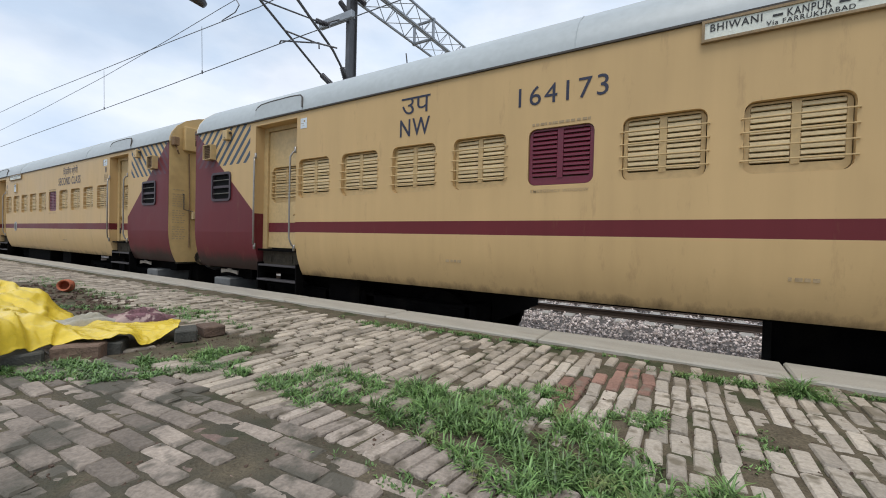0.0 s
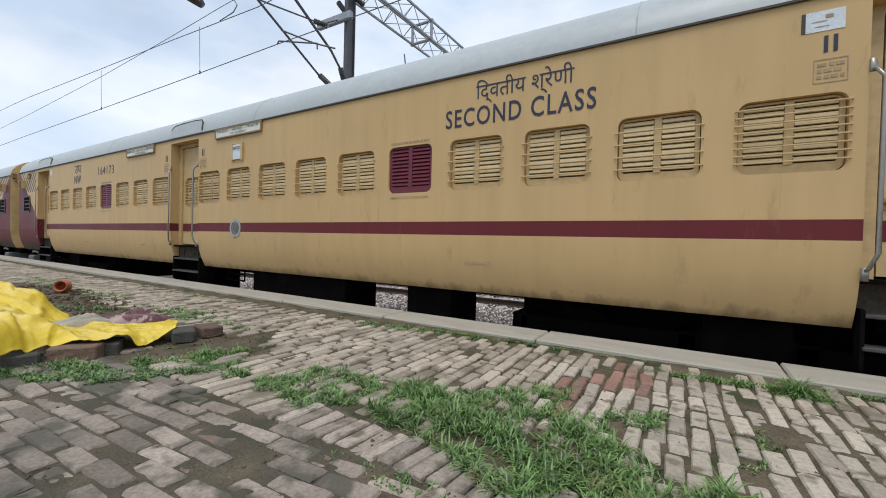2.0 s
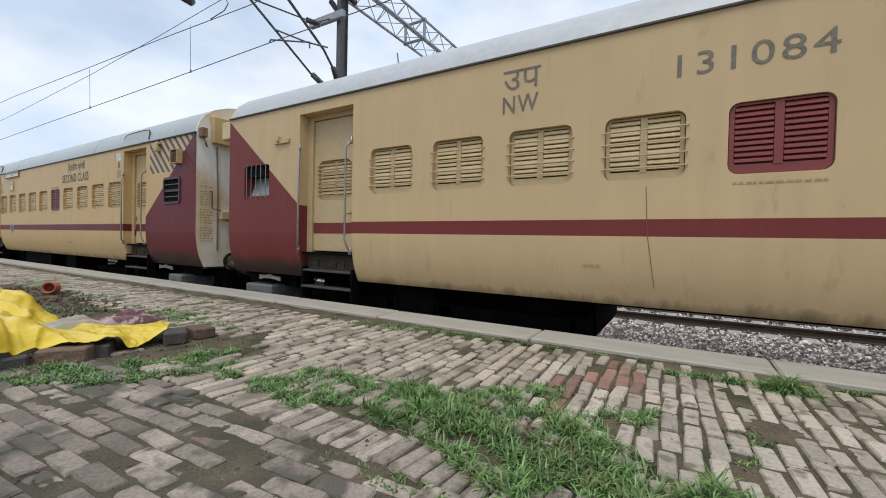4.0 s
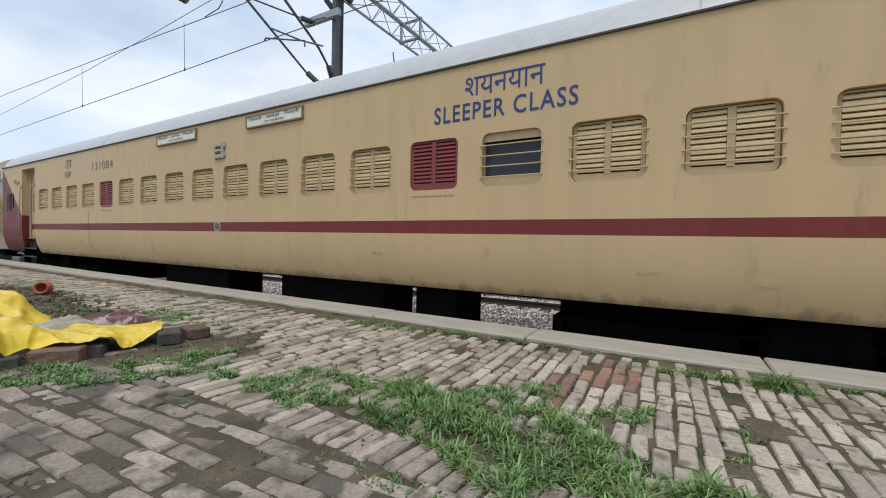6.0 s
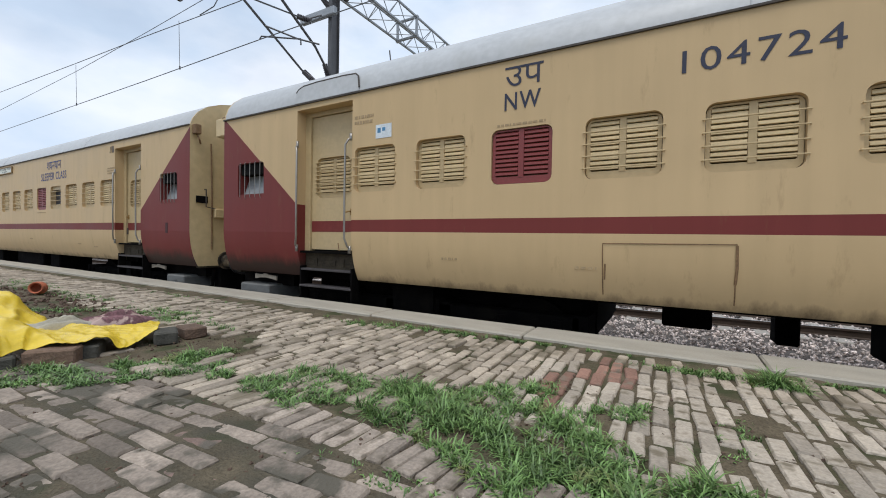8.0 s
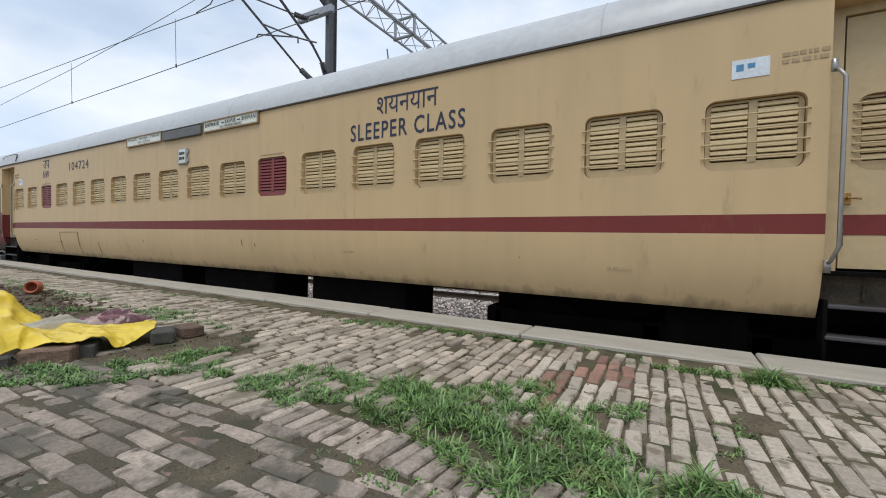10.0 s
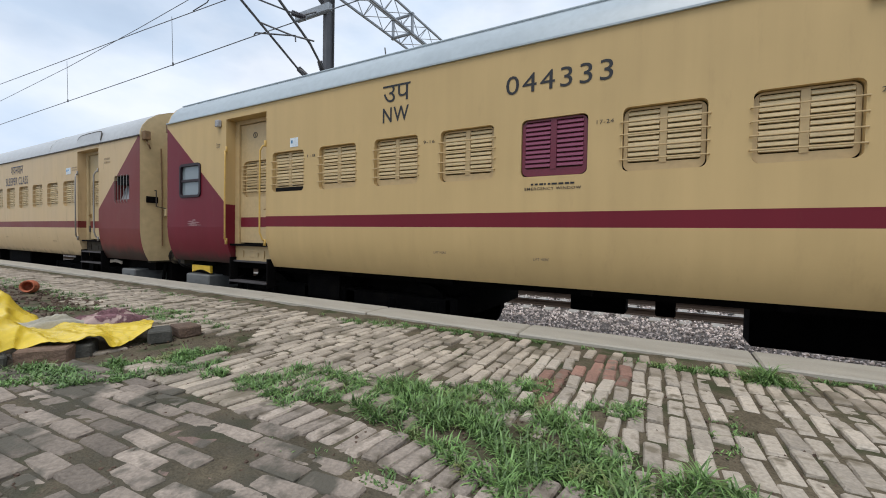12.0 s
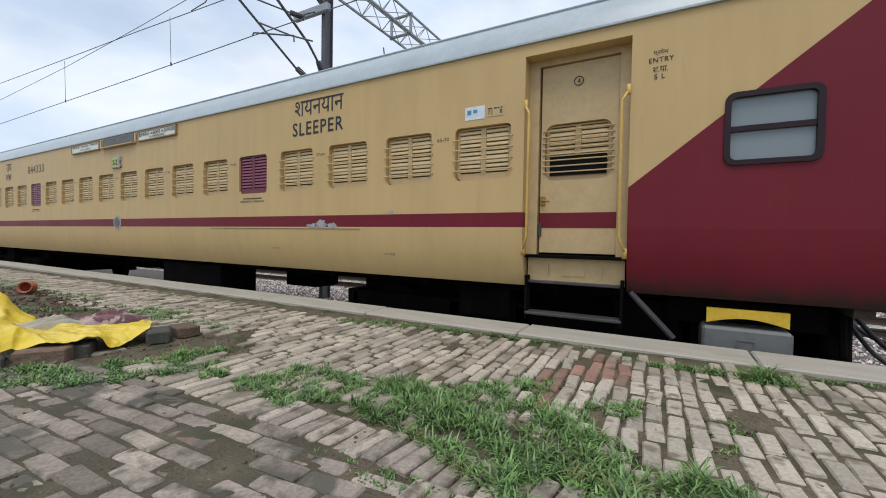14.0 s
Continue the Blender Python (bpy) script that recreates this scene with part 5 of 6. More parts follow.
part("board_ledge", b, "cream_new", c)
for u in (9.98, 11.32):
    b = bmesh.new()
    bevbox(b, u, u + 0.05, -0.04, 0.0, 2.42, 2.58, 0.006)
    part("board_clip", b, "cream_new", c)
coach_plate(c, 10.45, 10.74, 1.995, 2.215, "S-2", "signgreen")
for k, body in ((0.5, "1-8"), (2.5, "9-16"), (4.5, "17-24"), (6.5, "25-32"), (8.5, "33-40"), (10.5, "41-48"), (12.5, "49-56"), (14.5, "57-64"), (16.5, "65-72")):
    u = 3.0 + 0.8925 * k
    words(body, c, u - 0.07, u + 0.07, 1.79, 1.825, "black")
for u in (6.57, 14.60):
    words("EMERGENCY WINDOW", c, u - 0.26, u + 0.26, 1.235, 1.262, "black")
    stencil(c, u - 0.2, u + 0.2, 1.275, 1.305, 1, "black", 3)
words("ENTRY", c, 19.66, 19.84, 2.235, 2.275, "black")
words("S L", c, 19.70, 19.78, 2.10, 2.14, "black")
words("\u0936.\u092f\u093e.", c, 19.69, 19.80, 2.155, 2.20, "black")
words("\u092a\u094d\u0930\u0935\u0947\u0936", c, 19.69, 19.80, 2.29, 2.34, "black")
words("EXIT", c, 1.41, 1.49, 2.085, 2.113, "black")
words("\u093f\u0928\u0915\u093e\u0938", c, 1.40, 1.50, 2.125, 2.16, "black")
for u in (2.08, 19.07):
    b = bmesh.new()
    frame_plate(b, [(u + 0.045 * math.cos(k * math.tau / 20), 2.26 + 0.045 * math.sin(k * math.tau / 20)) for k in range(20)], [(u + 0.037 * math.cos(k * math.tau / 20), 2.26 + 0.037 * math.sin(k * math.tau / 20)) for k in range(20)], 0.174, 0.178)
    part("door_number", b, "black", c)
    words("1" if u < 9 else "4", c, u - (0.006 if u < 9 else 0.014), u + (0.006 if u < 9 else 0.014), 2.235, 2.285, "black", 0.175)
notice(c, 17.98, 18.2, 1.975, 2.105, 2)
notice(c, 18.22, 18.40, 1.985, 2.08, None, "cream_new", "small cream berth notice")
words("72", c, 18.235, 18.285, 2.005, 2.045, "black", -0.007)
words("1", c, 18.365, 18.378, 2.005, 2.045, "black", -0.007)
stencil(c, 18.235, 18.385, 2.052, 2.072, 1, "black", 6, -0.007)
# dark patch over the louvres, painted as the shade of an open half
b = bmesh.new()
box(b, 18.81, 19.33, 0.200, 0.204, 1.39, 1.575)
part("open_slot", b, "dark", c, "dark patch painted as shade inside the open lower door window")
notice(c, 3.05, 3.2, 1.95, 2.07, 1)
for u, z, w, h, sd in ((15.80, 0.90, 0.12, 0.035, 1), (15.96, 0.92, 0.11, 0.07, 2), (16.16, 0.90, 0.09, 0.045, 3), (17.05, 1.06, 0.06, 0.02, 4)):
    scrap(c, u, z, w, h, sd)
# dark strip over the shutter's foot, painted as shade under its edge
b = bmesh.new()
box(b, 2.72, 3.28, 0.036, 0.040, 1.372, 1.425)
part("open_slot", b, "dark", c, "dark strip painted as shade below a raised shutter")
for k, (u, z, w) in enumerate(((0.80, 0.905, 0.20), (0.74, 0.93, 0.15), (0.83, 0.95, 0.12), (0.70, 0.965, 0.09), (0.80, 0.985, 0.06))):
    scrap(c, u, z, w, 0.014, 20 + k, "scuff", "scraped pale paint streak")
for u, z in ((15.0, 0.58), (16.95, 0.56), (5.3, 0.6), (6.4, 0.57)):
    words("LIFT HERE", c, u, u + 0.15, z, z + 0.024, "scuffed")
b = bmesh.new()
bevbox(b, 1.44, 1.53, -0.06, 0.0, 2.40, 2.50, 0.01)
part("door_lamp", b, "disc", c)
for u0, u1 in ((0.46, 0.98), (20.13, 20.66)):
    b = bmesh.new()
    prism(b, [(u0, 0.24), (u0, 0.17)] + [(u0 + (u1 - u0) * k / 8, 0.17 - 0.05 * (1 - math.sin(k / 8 * math.pi))) for k in range(9)] + [(u1, 0.24)], 0.16, 0.2)
    part("tank_guard", b, "tankyellow", c, "yellow curved tank guard")
b = bmesh.new()
tube(b, [(19.56, 0.14, 0.32), (19.90, 0.12, -0.04)], 0.026, 8)
part("strut", b, "step", c, "slanting grey pipe strut")
# black box added only to darken the space behind the strut
b = bmesh.new()
bevbox(b, 19.40, 19.96, 0.45, 1.0, -0.30, 0.27, 0.02)
part("equipment_box", b, "under", c)
seam(c, [(13.6, 0.865), (16.6, 0.86)], 0.004)
coaches.append(c)

# ---- platform, track and ground ----
b = bmesh.new()
box(b, -70, 14, -14, 3.68, -1.1, -0.035)
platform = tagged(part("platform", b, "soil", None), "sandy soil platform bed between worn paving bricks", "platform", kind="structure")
coping = thing("platform_edge", "long concrete coping stones along the platform edge", "platform edge", kind="structure")
x = 0.56 - 1.65 * 42
while x < 12:
    b = bmesh.new()
    bevbox(b, x + 0.006, x + 1.644, 3.29, 3.70, -0.25, 0.012 + random.uniform(-0.003, 0.003), 0.012)
    part("coping_stone", b, "concrete", coping)
    x += 1.65
b = bmesh.new()
v = [b.verts.new(p) for p in ((-900, -900, -1.12), (900, -900, -1.12), (900, 1500, -1.12), (-900, 1500, -1.12))]
b.faces.new(v)
tagged(part("ground", b, "earth", None), "flat dusty trackside earth with patches of grass", "ground", kind="structure")


def ballast(y0, y1, x0, x1, n, seed):
    rnd = np.random.RandomState(seed)
    base = np.array([(1, 0, 0), (-1, 0, 0), (0, 1, 0), (0, -1, 0), (0, 0, 1), (0, 0, -1)], float)
    faces = [(0, 2, 4), (2, 1, 4), (1, 3, 4), (3, 0, 4), (2, 0, 5), (1, 2, 5), (3, 1, 5), (0, 3, 5)]
    vs, fs = [], []
    for i in range(n):
        p = np.array((rnd.uniform(x0, x1), rnd.uniform(y0, y1), -0.955 + rnd.uniform(-0.045, 0.035)))
        q, _ = np.linalg.qr(rnd.normal(size=(3, 3)))
        s = rnd.uniform(0.018, 0.044, 3)
        fs += [tuple(6 * i + a for a in f) for f in faces]
        vs.append((base * rnd.uniform(0.7, 1.2, (6, 1)) * s) @ q + p)
    me = bpy.data.meshes.new("ballast")
    me.from_pydata(np.concatenate(vs).tolist(), [], fs)
    me.materials.append(M["stone"])
    return me


b = bmesh.new()
box(b, -90, 40, 3.7, 15.5, -1.119, -0.97)
bed = tagged(part("ballast_bed", b, "grit", None), "grey crushed stone ballast bed under the tracks", "ballast", kind="structure")
st = new("ballast_stones", ballast(6.2, 15.4, -16, 9, 44000, 5))
tagged(st, "loose grey crushed ballast stones round the rails", "ballast", kind="stuff")


def rail(y):
    b = bmesh.new()
    prof = [(-0.068, 0), (0.068, 0), (0.068, 0.012), (0.01, 0.03), (0.009, 0.12), (0.034, 0.135), (0.034, 0.17), (-0.034, 0.17), (-0.034, 0.135), (-0.009, 0.12), (-0.01, 0.03), (-0.068, 0.012)]
    a, c = [b.verts.new((-90, y + p, RAIL - 0.17 + q)) for p, q in prof], [b.verts.new((40, y + p, RAIL - 0.17 + q)) for p, q in prof]
    for k in range(len(prof)):
        b.faces.new((a[k], a[(k + 1) % len(prof)], c[(k + 1) % len(prof)], c[k]))
    r = tagged(part("rail", b, "railrust", None), "rusty steel running rail on ballast", "rail", "rails", "structure")
    b = bmesh.new()
    box(b, -90, 40, y - 0.028, y + 0.028, RAIL, RAIL + 0.002)
    part("rail_head", b, "steel", r)


for y in (SIDE + 1.6225 - 0.86, SIDE + 1.6225 + 0.86, 10.55, 12.27):
    rail(y)
b = bmesh.new()
bevbox(b, -0.125, 0.125, -1.35, 1.35, -0.2, 0.0, 0.02)
sl = finish(b, "sleeper", "sleeper")
for y in (SIDE + 1.6225, 11.41):
    for k in range(56):
        s_ = new("sleeper", sl)
        s_.location = (-26 + k * 0.6, y, RAIL - 0.172)
        tagged(s_, "concrete railway sleeper set in ballast", "sleeper", "track sleepers")


# ---- overhead line ----
def insulator(bm, a, c, r=0.075):
    a, c = Vector(a), Vector(c)
    n, pts, rs = 9, [], []
    for k in range(n):
        for f, q in ((0.0, 0.8), (0.35, 1.0), (0.6, 1.0), (0.95, 0.8)):
            pts.append(a.lerp(c, (k + f) / n))
            rs.append(r * q)
    tube(bm, pts, rs, 12)


MX, MY = -8.42, 8.3
mast = thing("overhead_line_mast", "dark steel mast carrying overhead line brackets beside the track", "mast", (MX, MY, -1.1))
b = bmesh.new()
for s in (-1, 1):
    box(b, -0.0, 0.13, s * 0.14 - 0.012, s * 0.14 + 0.012, 0, 11.0)
box(b, 0.053, 0.077, -0.13, 0.13, 0, 11.0)
part("post", b, "mast", mast)


def local(p):
    return Vector(p) - Vector((MX, MY, -1.1))


def member(name, pts, r, mat="mast", n=8):
    b = bmesh.new()
    tube(b, [local(p) for p in pts], r, n)
    return part(name, b, mat, mast)


b = bmesh.new()
bevbox(b, -0.95, 0.35, -0.30, -0.16, 7.95, 8.15, 0.01)
part("cross_arm", b, "galv", mast, "pale steel cross arm")
member("bracket_tube", [(-8.42, 8.3, 4.72), (-8.39, 7.5, 4.94), (-7.79, 5.2, 5.67), (-7.68, 4.8, 5.8)], 0.026)
member("bracket_tube", [(-8.40, 8.25, 5.28), (-7.66, 7.0, 5.43), (-7.12, 5.6, 5.69), (-6.9, 5.0, 5.8)], 0.03)
member("bracket_tube", [(-8.75, 7.6, 6.66), (-8.33, 5.8, 6.13), (-8.2, 5.3, 5.98)], 0.02)
member("steady_arm", [(-7.83, 5.75, 5.39), (-7.35, 6.2, 5.20), (-6.98, 6.5, 5.12)], 0.02)
member("steady_arm", [(-7.52, 5.4, 4.88), (-7.50, 5.42, 4.94), (-6.75, 5.6, 4.80), (-6.56, 5.62, 4.76), (-6.55, 5.62, 4.64)], 0.016)
member("stay_rod", [(-8.75, 7.7, 6.70), (-8.40, 8.2, 7.02)], 0.02)
for a, c in (((-8.62, 7.5, 5.20), (-8.36, 7.62, 4.93)), ((-8.30, 7.92, 5.50), (-8.33, 8.12, 5.14)), ((-8.9, 7.5, 6.72), (-8.62, 7.75, 6.62)), ((-8.62, 8.1, 7.45), (-8.42, 8.2, 7.15)), ((-8.05, 8.5, 7.42), (-8.25, 8.4, 7.62))):
    b = bmesh.new()
    insulator(b, local(a), local(c))
    part("insulator", b, "insulator", mast, "dark ribbed insulator")

portal = thing("lattice_boom", "galvanised lattice boom reaching across the tracks from the mast", "gantry", (MX, MY, 7.62))
y0, y1, wd, ht = 0.0, 14.0, 0.78, 0.62
chords = [(0.0, 0.0), (wd, 0.0), (0.0, ht), (wd, ht)]
for cx, cz in chords:
    b = bmesh.new()
    box(b, cx - 0.028, cx + 0.028, y0, y1, cz - 0.028, cz + 0.028)
    part("chord", b, "galv", portal)
for k in range(28):
    ya, yb = y0 + k * 0.5, y0 + k * 0.5 + 0.5
    for (ax, az), (bx, bz) in (((0, 0), (wd, 0)), ((0, ht), (wd, ht)), ((0, 0), (0, ht)), ((wd, 0), (wd, ht))):
        b = bmesh.new()
        p, q = ((ax, ya, az), (bx, yb, bz)) if k % 2 else ((bx, ya, bz), (ax, yb, az))
        tube(b, [p, q], 0.014, 5)
        part("brace", b, "galv", portal)
b = bmesh.new()
for q in ((0, 0), (wd, 0), (0, ht), (wd, ht)):
    box(b, q[0] - 0.05, q[0] + 0.05, 3.0, 3.1, q[1] - 0.05, q[1] + 0.05)
for q0, q1 in (((0, 0), (wd, 0)), ((0, ht), (wd, ht)), ((0, 0), (0, ht)), ((wd, 0), (wd, ht))):
    tube(b, [(q0[0], 3.05, q0[1]), (q1[0], 3.05, q1[1])], 0.05, 6)
part("splice_frame", b, "galv", portal)
far_mast = thing("portal_leg", "galvanised steel leg of the lattice portal beyond the tracks", "mast", (MX + 0.39, MY + 14.2, -1.12))
b = bmesh.new()
for s in (-1, 1):
    box(b, -0.15, 0.15, s * 0.16 - 0.01, s * 0.16 + 0.01, 0, 9.5)
box(b, -0.012, 0.012, -0.15, 0.15, 0, 9.5)
part("post", b, "galv", far_mast)


def wire(label, pts, r):
    b = bmesh.new()
    tube(b, pts, r, 6)
    return tagged(part("overhead_wire", b, "wire", None), label, "wire", "overhead line wires")


wire("taut copper contact wire hung over the track", [(-70, 5.4, 4.90), (-24.3, 5.4, 4.90), (-12.2, 5.4, 4.86), (-7.52, 5.4, 4.87), (8, 5.5, 4.86), (40, 5.5, 4.86)], 0.010)
wire("sagging catenary wire above the contact wire", [(-70, 5.4, 7.4), (-45, 5.4, 6.9), (-24.25, 5.4, 6.50), (-16.5, 5.4, 6.18), (-12.2, 5.4, 6.02), (-8.23, 5.4, 5.84), (-4, 5.4, 5.95), (10, 5.4, 6.6), (40, 5.4, 6.6)], 0.010)
wire("second catenary wire crossing above the track", [(-70, 5.4, 5.4), (-40, 5.4, 5.6), (-24.25, 5.4, 5.76), (-16.5, 5.4, 5.93), (-12.2, 5.4, 6.11), (-9.73, 5.4, 6.24), (-6, 5.5, 6.5), (20, 5.8, 7.2)], 0.008)
for x, za, zb in ((-10.55, 6.02, 4.87), (-16.55, 6.13, 4.88)):
    b = bmesh.new()
    tube(b, [(x, 5.4, zb), (x - 0.05, 5.4, za)], 0.006, 5)
    tube(b, [(x, 5.4, zb - 0.03), (x, 5.4, zb + 0.05)], 0.018, 6)
    tagged(part("dropper", b, "wire", None), "thin vertical dropper between overhead wires", "wire", "droppers")
wire("curved jumper loop between overhead wires", [(-9.2, 5.4, 6.35), (-9.0, 5.4, 6.1), (-9.15, 5.4, 5.98), (-9.7, 5.4, 5.93)], 0.012)
wire("distant feeder wire slung under the lattice boom", [(-70, 13.5, 7.9), (MX, 13.5, 7.60), (40, 13.5, 7.6)], 0.012)

stick = thing("far_mast", "thin dark mast top far beyond the tracks", "mast", (-19.1, 25, -1.12))
b = bmesh.new()
tube(b, [(0.1, 0, 0), (0.1, 0, 14.5), (-0.2, 0, 16.4)], [0.12, 0.06, 0.05], 6)
part("post", b, "mast", stick)

lamp = thing("platform_lamp", "dark platform lamp head on a curved arm above the platform", "street lamp", (-5.3, 0.15, 0.03))
b = bmesh.new()
tube(b, [(0, 0, -0.08), (0, 0, 3.6), (0, 0.2, 4.0), (0, 0.8, 4.15), (0.1, 1.9, 4.0)], [0.06, 0.05, 0.045, 0.035, 0.03], 10)
part("post", b, "mast", lamp)
b = bmesh.new()
tube(b, [(0.08, 1.9, 4.01), (0.02, 2.2, 3.86), (0.04, 2.4, 3.72), (0.12, 2.52, 3.59)], [0.05, 0.10, 0.11, 0.04], 12)
part("lamp_head", b, "mast", lamp, smooth=True)

# ---- beyond the tracks ----
shed = thing("station_shed", "low whitewashed shed with grey sheet roof across the tracks", "shed", (-16, 31, -1.12))
b = bmesh.new()
box(b, 0, 34, 5.0, 5.2, 0, 3.3)
part("wall", b, "whitewash", shed)
for k in range(11):
    b = bmesh.new()
    bevbox(b, 0.1 + k * 3.35, 0.4 + k * 3.35, 0.1, 0.4, 0, 2.6, 0.02)
    part("column", b, "whitewash", shed)
b = bmesh.new()
v = [b.verts.new(p) for p in ((-0.5, -0.4, 2.6), (34.5, -0.4, 2.6), (34.5, 5.4, 4.2), (-0.5, 5.4, 4.2), (-0.5, -0.4, 2.5), (34.5, -0.4, 2.5), (34.5, 5.4, 4.1), (-0.5, 5.4, 4.1))]
for f in ((0, 1, 2, 3), (7, 6, 5, 4), (0, 4, 5, 1), (2, 6, 7, 3), (1, 5, 6, 2), (0, 3, 7, 4)):
    b.faces.new([v[i] for i in f])
part("roof", b, "sheeting", shed)
for k in range(8):
    b = bmesh.new()
    box(b, 2 + k * 4, 3.2 + k * 4, 4.96, 5.0, 0.9, 2.2)
    part("window", b, "dark", shed)
pole = thing("light_pole", "thin grey lighting pole across the tracks", "street lamp", (-1.6, 27, -1.12))
b = bmesh.new()
tube(b, [(0, 0, 0), (0, 0, 6.2)], [0.09, 0.05], 8)
part("post", b, "whitewash", pole)
b = bmesh.new()
tube(b, [(0, 0, 5.2), (-0.5, 0.1, 6.4)], 0.03, 6)
part("bracket", b, "galv", pole)


def tree(x, y, h, seed):
    rnd = random.Random(seed)
    t = thing("tree", "leafy green tree beyond the station shed", "tree", (x, y, -1.12), "far trees")
    b = bmesh.new()
    tube(b, [(0, 0, 0), (0.1, 0, h * 0.3), (0.0, 0.1, h * 0.55), (0.2, 0, h * 0.8)], [0.25, 0.2, 0.13, 0.05], 8)
    for k in range(7):
        a = rnd.uniform(0, math.tau)
        z = h * rnd.uniform(0.35, 0.6)
        tube(b, [(0, 0, z), (math.cos(a) * h * 0.15, math.sin(a) * h * 0.15, z + h * 0.12), (math.cos(a) * h * 0.27, math.sin(a) * h * 0.27, z + h * 0.2)], [0.1, 0.06, 0.03], 6)
    part("trunk", b, "bark", t)
    vs, fs = [], []
    lumps = [(rnd.gauss(0, h * 0.17), rnd.gauss(0, h * 0.17), h * rnd.uniform(0.45, 0.95), h * rnd.uniform(0.07, 0.14)) for _ in range(26)]
    for _ in range(2600):
        cx, cy, cz, r = rnd.choice(lumps)
        d = Vector((rnd.gauss(0, 1), rnd.gauss(0, 1), rnd.gauss(0, 1))).normalized() * r * rnd.uniform(0.6, 1.1)
        p = Vector((cx, cy, cz)) + d
        a = Vector((rnd.gauss(0, 1), rnd.gauss(0, 1), rnd.gauss(0, 1))).normalized() * 0.14
        c = a.orthogonal().normalized() * 0.06
        i = len(vs)
        vs += [p - a, p + c, p + a, p - c]
        fs.append((i, i + 1, i + 2, i + 3))
    me = bpy.data.meshes.new("crown")
    me.from_pydata(vs, [], fs)
    me.materials.append(M["leaf"])
    part("crown", me, None, t)


for x, y, h, sd in ((-9, 44, 7, 1), (-3, 47, 6, 2), (4, 45, 7.5, 3), (12, 48, 7, 4), (-19, 50, 8, 5)):
    tree(x, y, h, sd)

# ---- on the platform ----
# cross-folds of the sheet from the heap to the tip, each from the front edge to the back
FOLDS = [[(-3.22, 0.50, 0.085), (-3.42, 0.53, 0.290), (-4.30, 0.68, 0.270), (-5.33, 0.84, 0.358)],
         [(-3.38, 0.75, 0.085), (-3.56, 0.80, 0.235), (-4.20, 0.94, 0.160), (-4.88, 1.09, 0.298)],
         [(-3.40, 0.90, 0.090), (-3.58, 0.96, 0.150), (-4.04, 1.13, 0.055), (-4.71, 1.35, 0.029)],
         [(-3.28, 1.06, 0.100), (-3.57, 1.16, 0.100), (-3.90, 1.27, 0.085), (-4.19, 1.33, 0.060)],
         [(-3.28, 1.22, 0.100), (-3.42, 1.27, 0.095), (-3.61, 1.34, 0.091), (-3.85, 1.41, 0.070)],
         [(-3.27, 1.31, 0.004), (-3.38, 1.38, 0.048), (-3.56, 1.47, 0.078), (-3.73, 1.57, 0.073)],
         [(-3.40, 1.59, 0.082), (-3.49, 1.64, 0.090), (-3.62, 1.71, 0.080), (-3.72, 1.72, 0.080)]]


def glide(line, f):
    """A smooth curve through the points of a line, f from 0 to 1."""
    n = len(line) - 1
    k = min(int(f * n), n - 1)
    t = f * n - k
    p0, p1, p2, p3 = (Vector(line[max(0, min(n, k + d))]) for d in (-1, 0, 1, 2))
    return 0.5 * (2 * p1 + (p2 - p0) * t + (2 * p0 - 5 * p1 + 4 * p2 - p3) * t * t + (3 * p1 - p0 - 3 * p2 + p3) * t ** 3)


def sheet_point(u, v):
    """u along from the heap to the tip, v across from the front edge to the back."""
    p = glide([glide(fold, v) for fold in FOLDS], u)
    fold = abs(noise.noise(Vector((p.x * 2.6 + p.y * 3.4, p.y * 5 - p.x * 1.5, 9))))
    fine = abs(noise.noise(Vector((p.x * 9 - p.y * 5, p.y * 13 + p.x * 4, 2))))
    crease = 0.030 * (0.35 - fold) + 0.016 * (0.3 - fine) + 0.005 * noise.noise(Vector((p.x * 25, p.y * 25, 3)))
    crease += max(0.0, 0.45 - u) * 0.14 * (0.5 - abs(noise.noise(Vector((p.x * 4 + p.y * 2, p.y * 7, 5)))) * 2)
    return (p.x, p.y + 0.5 * crease, max(0.008, p.z + crease))


b = bmesh.new()
NU, NV = 150, 56
grid = [[b.verts.new(sheet_point(i / NU, j / NV)) for j in range(NV + 1)] for i in range(NU + 1)]
for i in range(NU):
    for j in range(NV):
        b.faces.new((grid[i][j], grid[i + 1][j], grid[i + 1][j + 1], grid[i][j + 1]))
tarp = tagged(part("plastic_sheet", b, "sheet", None, smooth=True), "crumpled bright yellow plastic sheet weighed down with loose bricks", "sheet")
sol = tarp.modifiers.new("thickness", "SOLIDIFY")
sol.thickness, sol.offset = 0.004, 1


def loose_brick(x, y, rz, mat, label, l=0.12, w=0.058, h=0.085, rx=0, ry=0):
    b = bmesh.new()
    bevbox(b, -l, l, -w, w, 0, h, 0.010)
    bmesh.ops.subdivide_edges(b, edges=b.edges, cuts=2, use_grid_fill=True)
    for v in b.verts:
        v.co += 0.005 * noise.noise_vector(v.co * 22 + Vector((x * 9, y * 9, 0)))
    ob = part("brick", b, mat, None, "", pose(x, y, -0.022, rx, ry, rz))
    tagged(ob, label, "brick", "loose bricks")


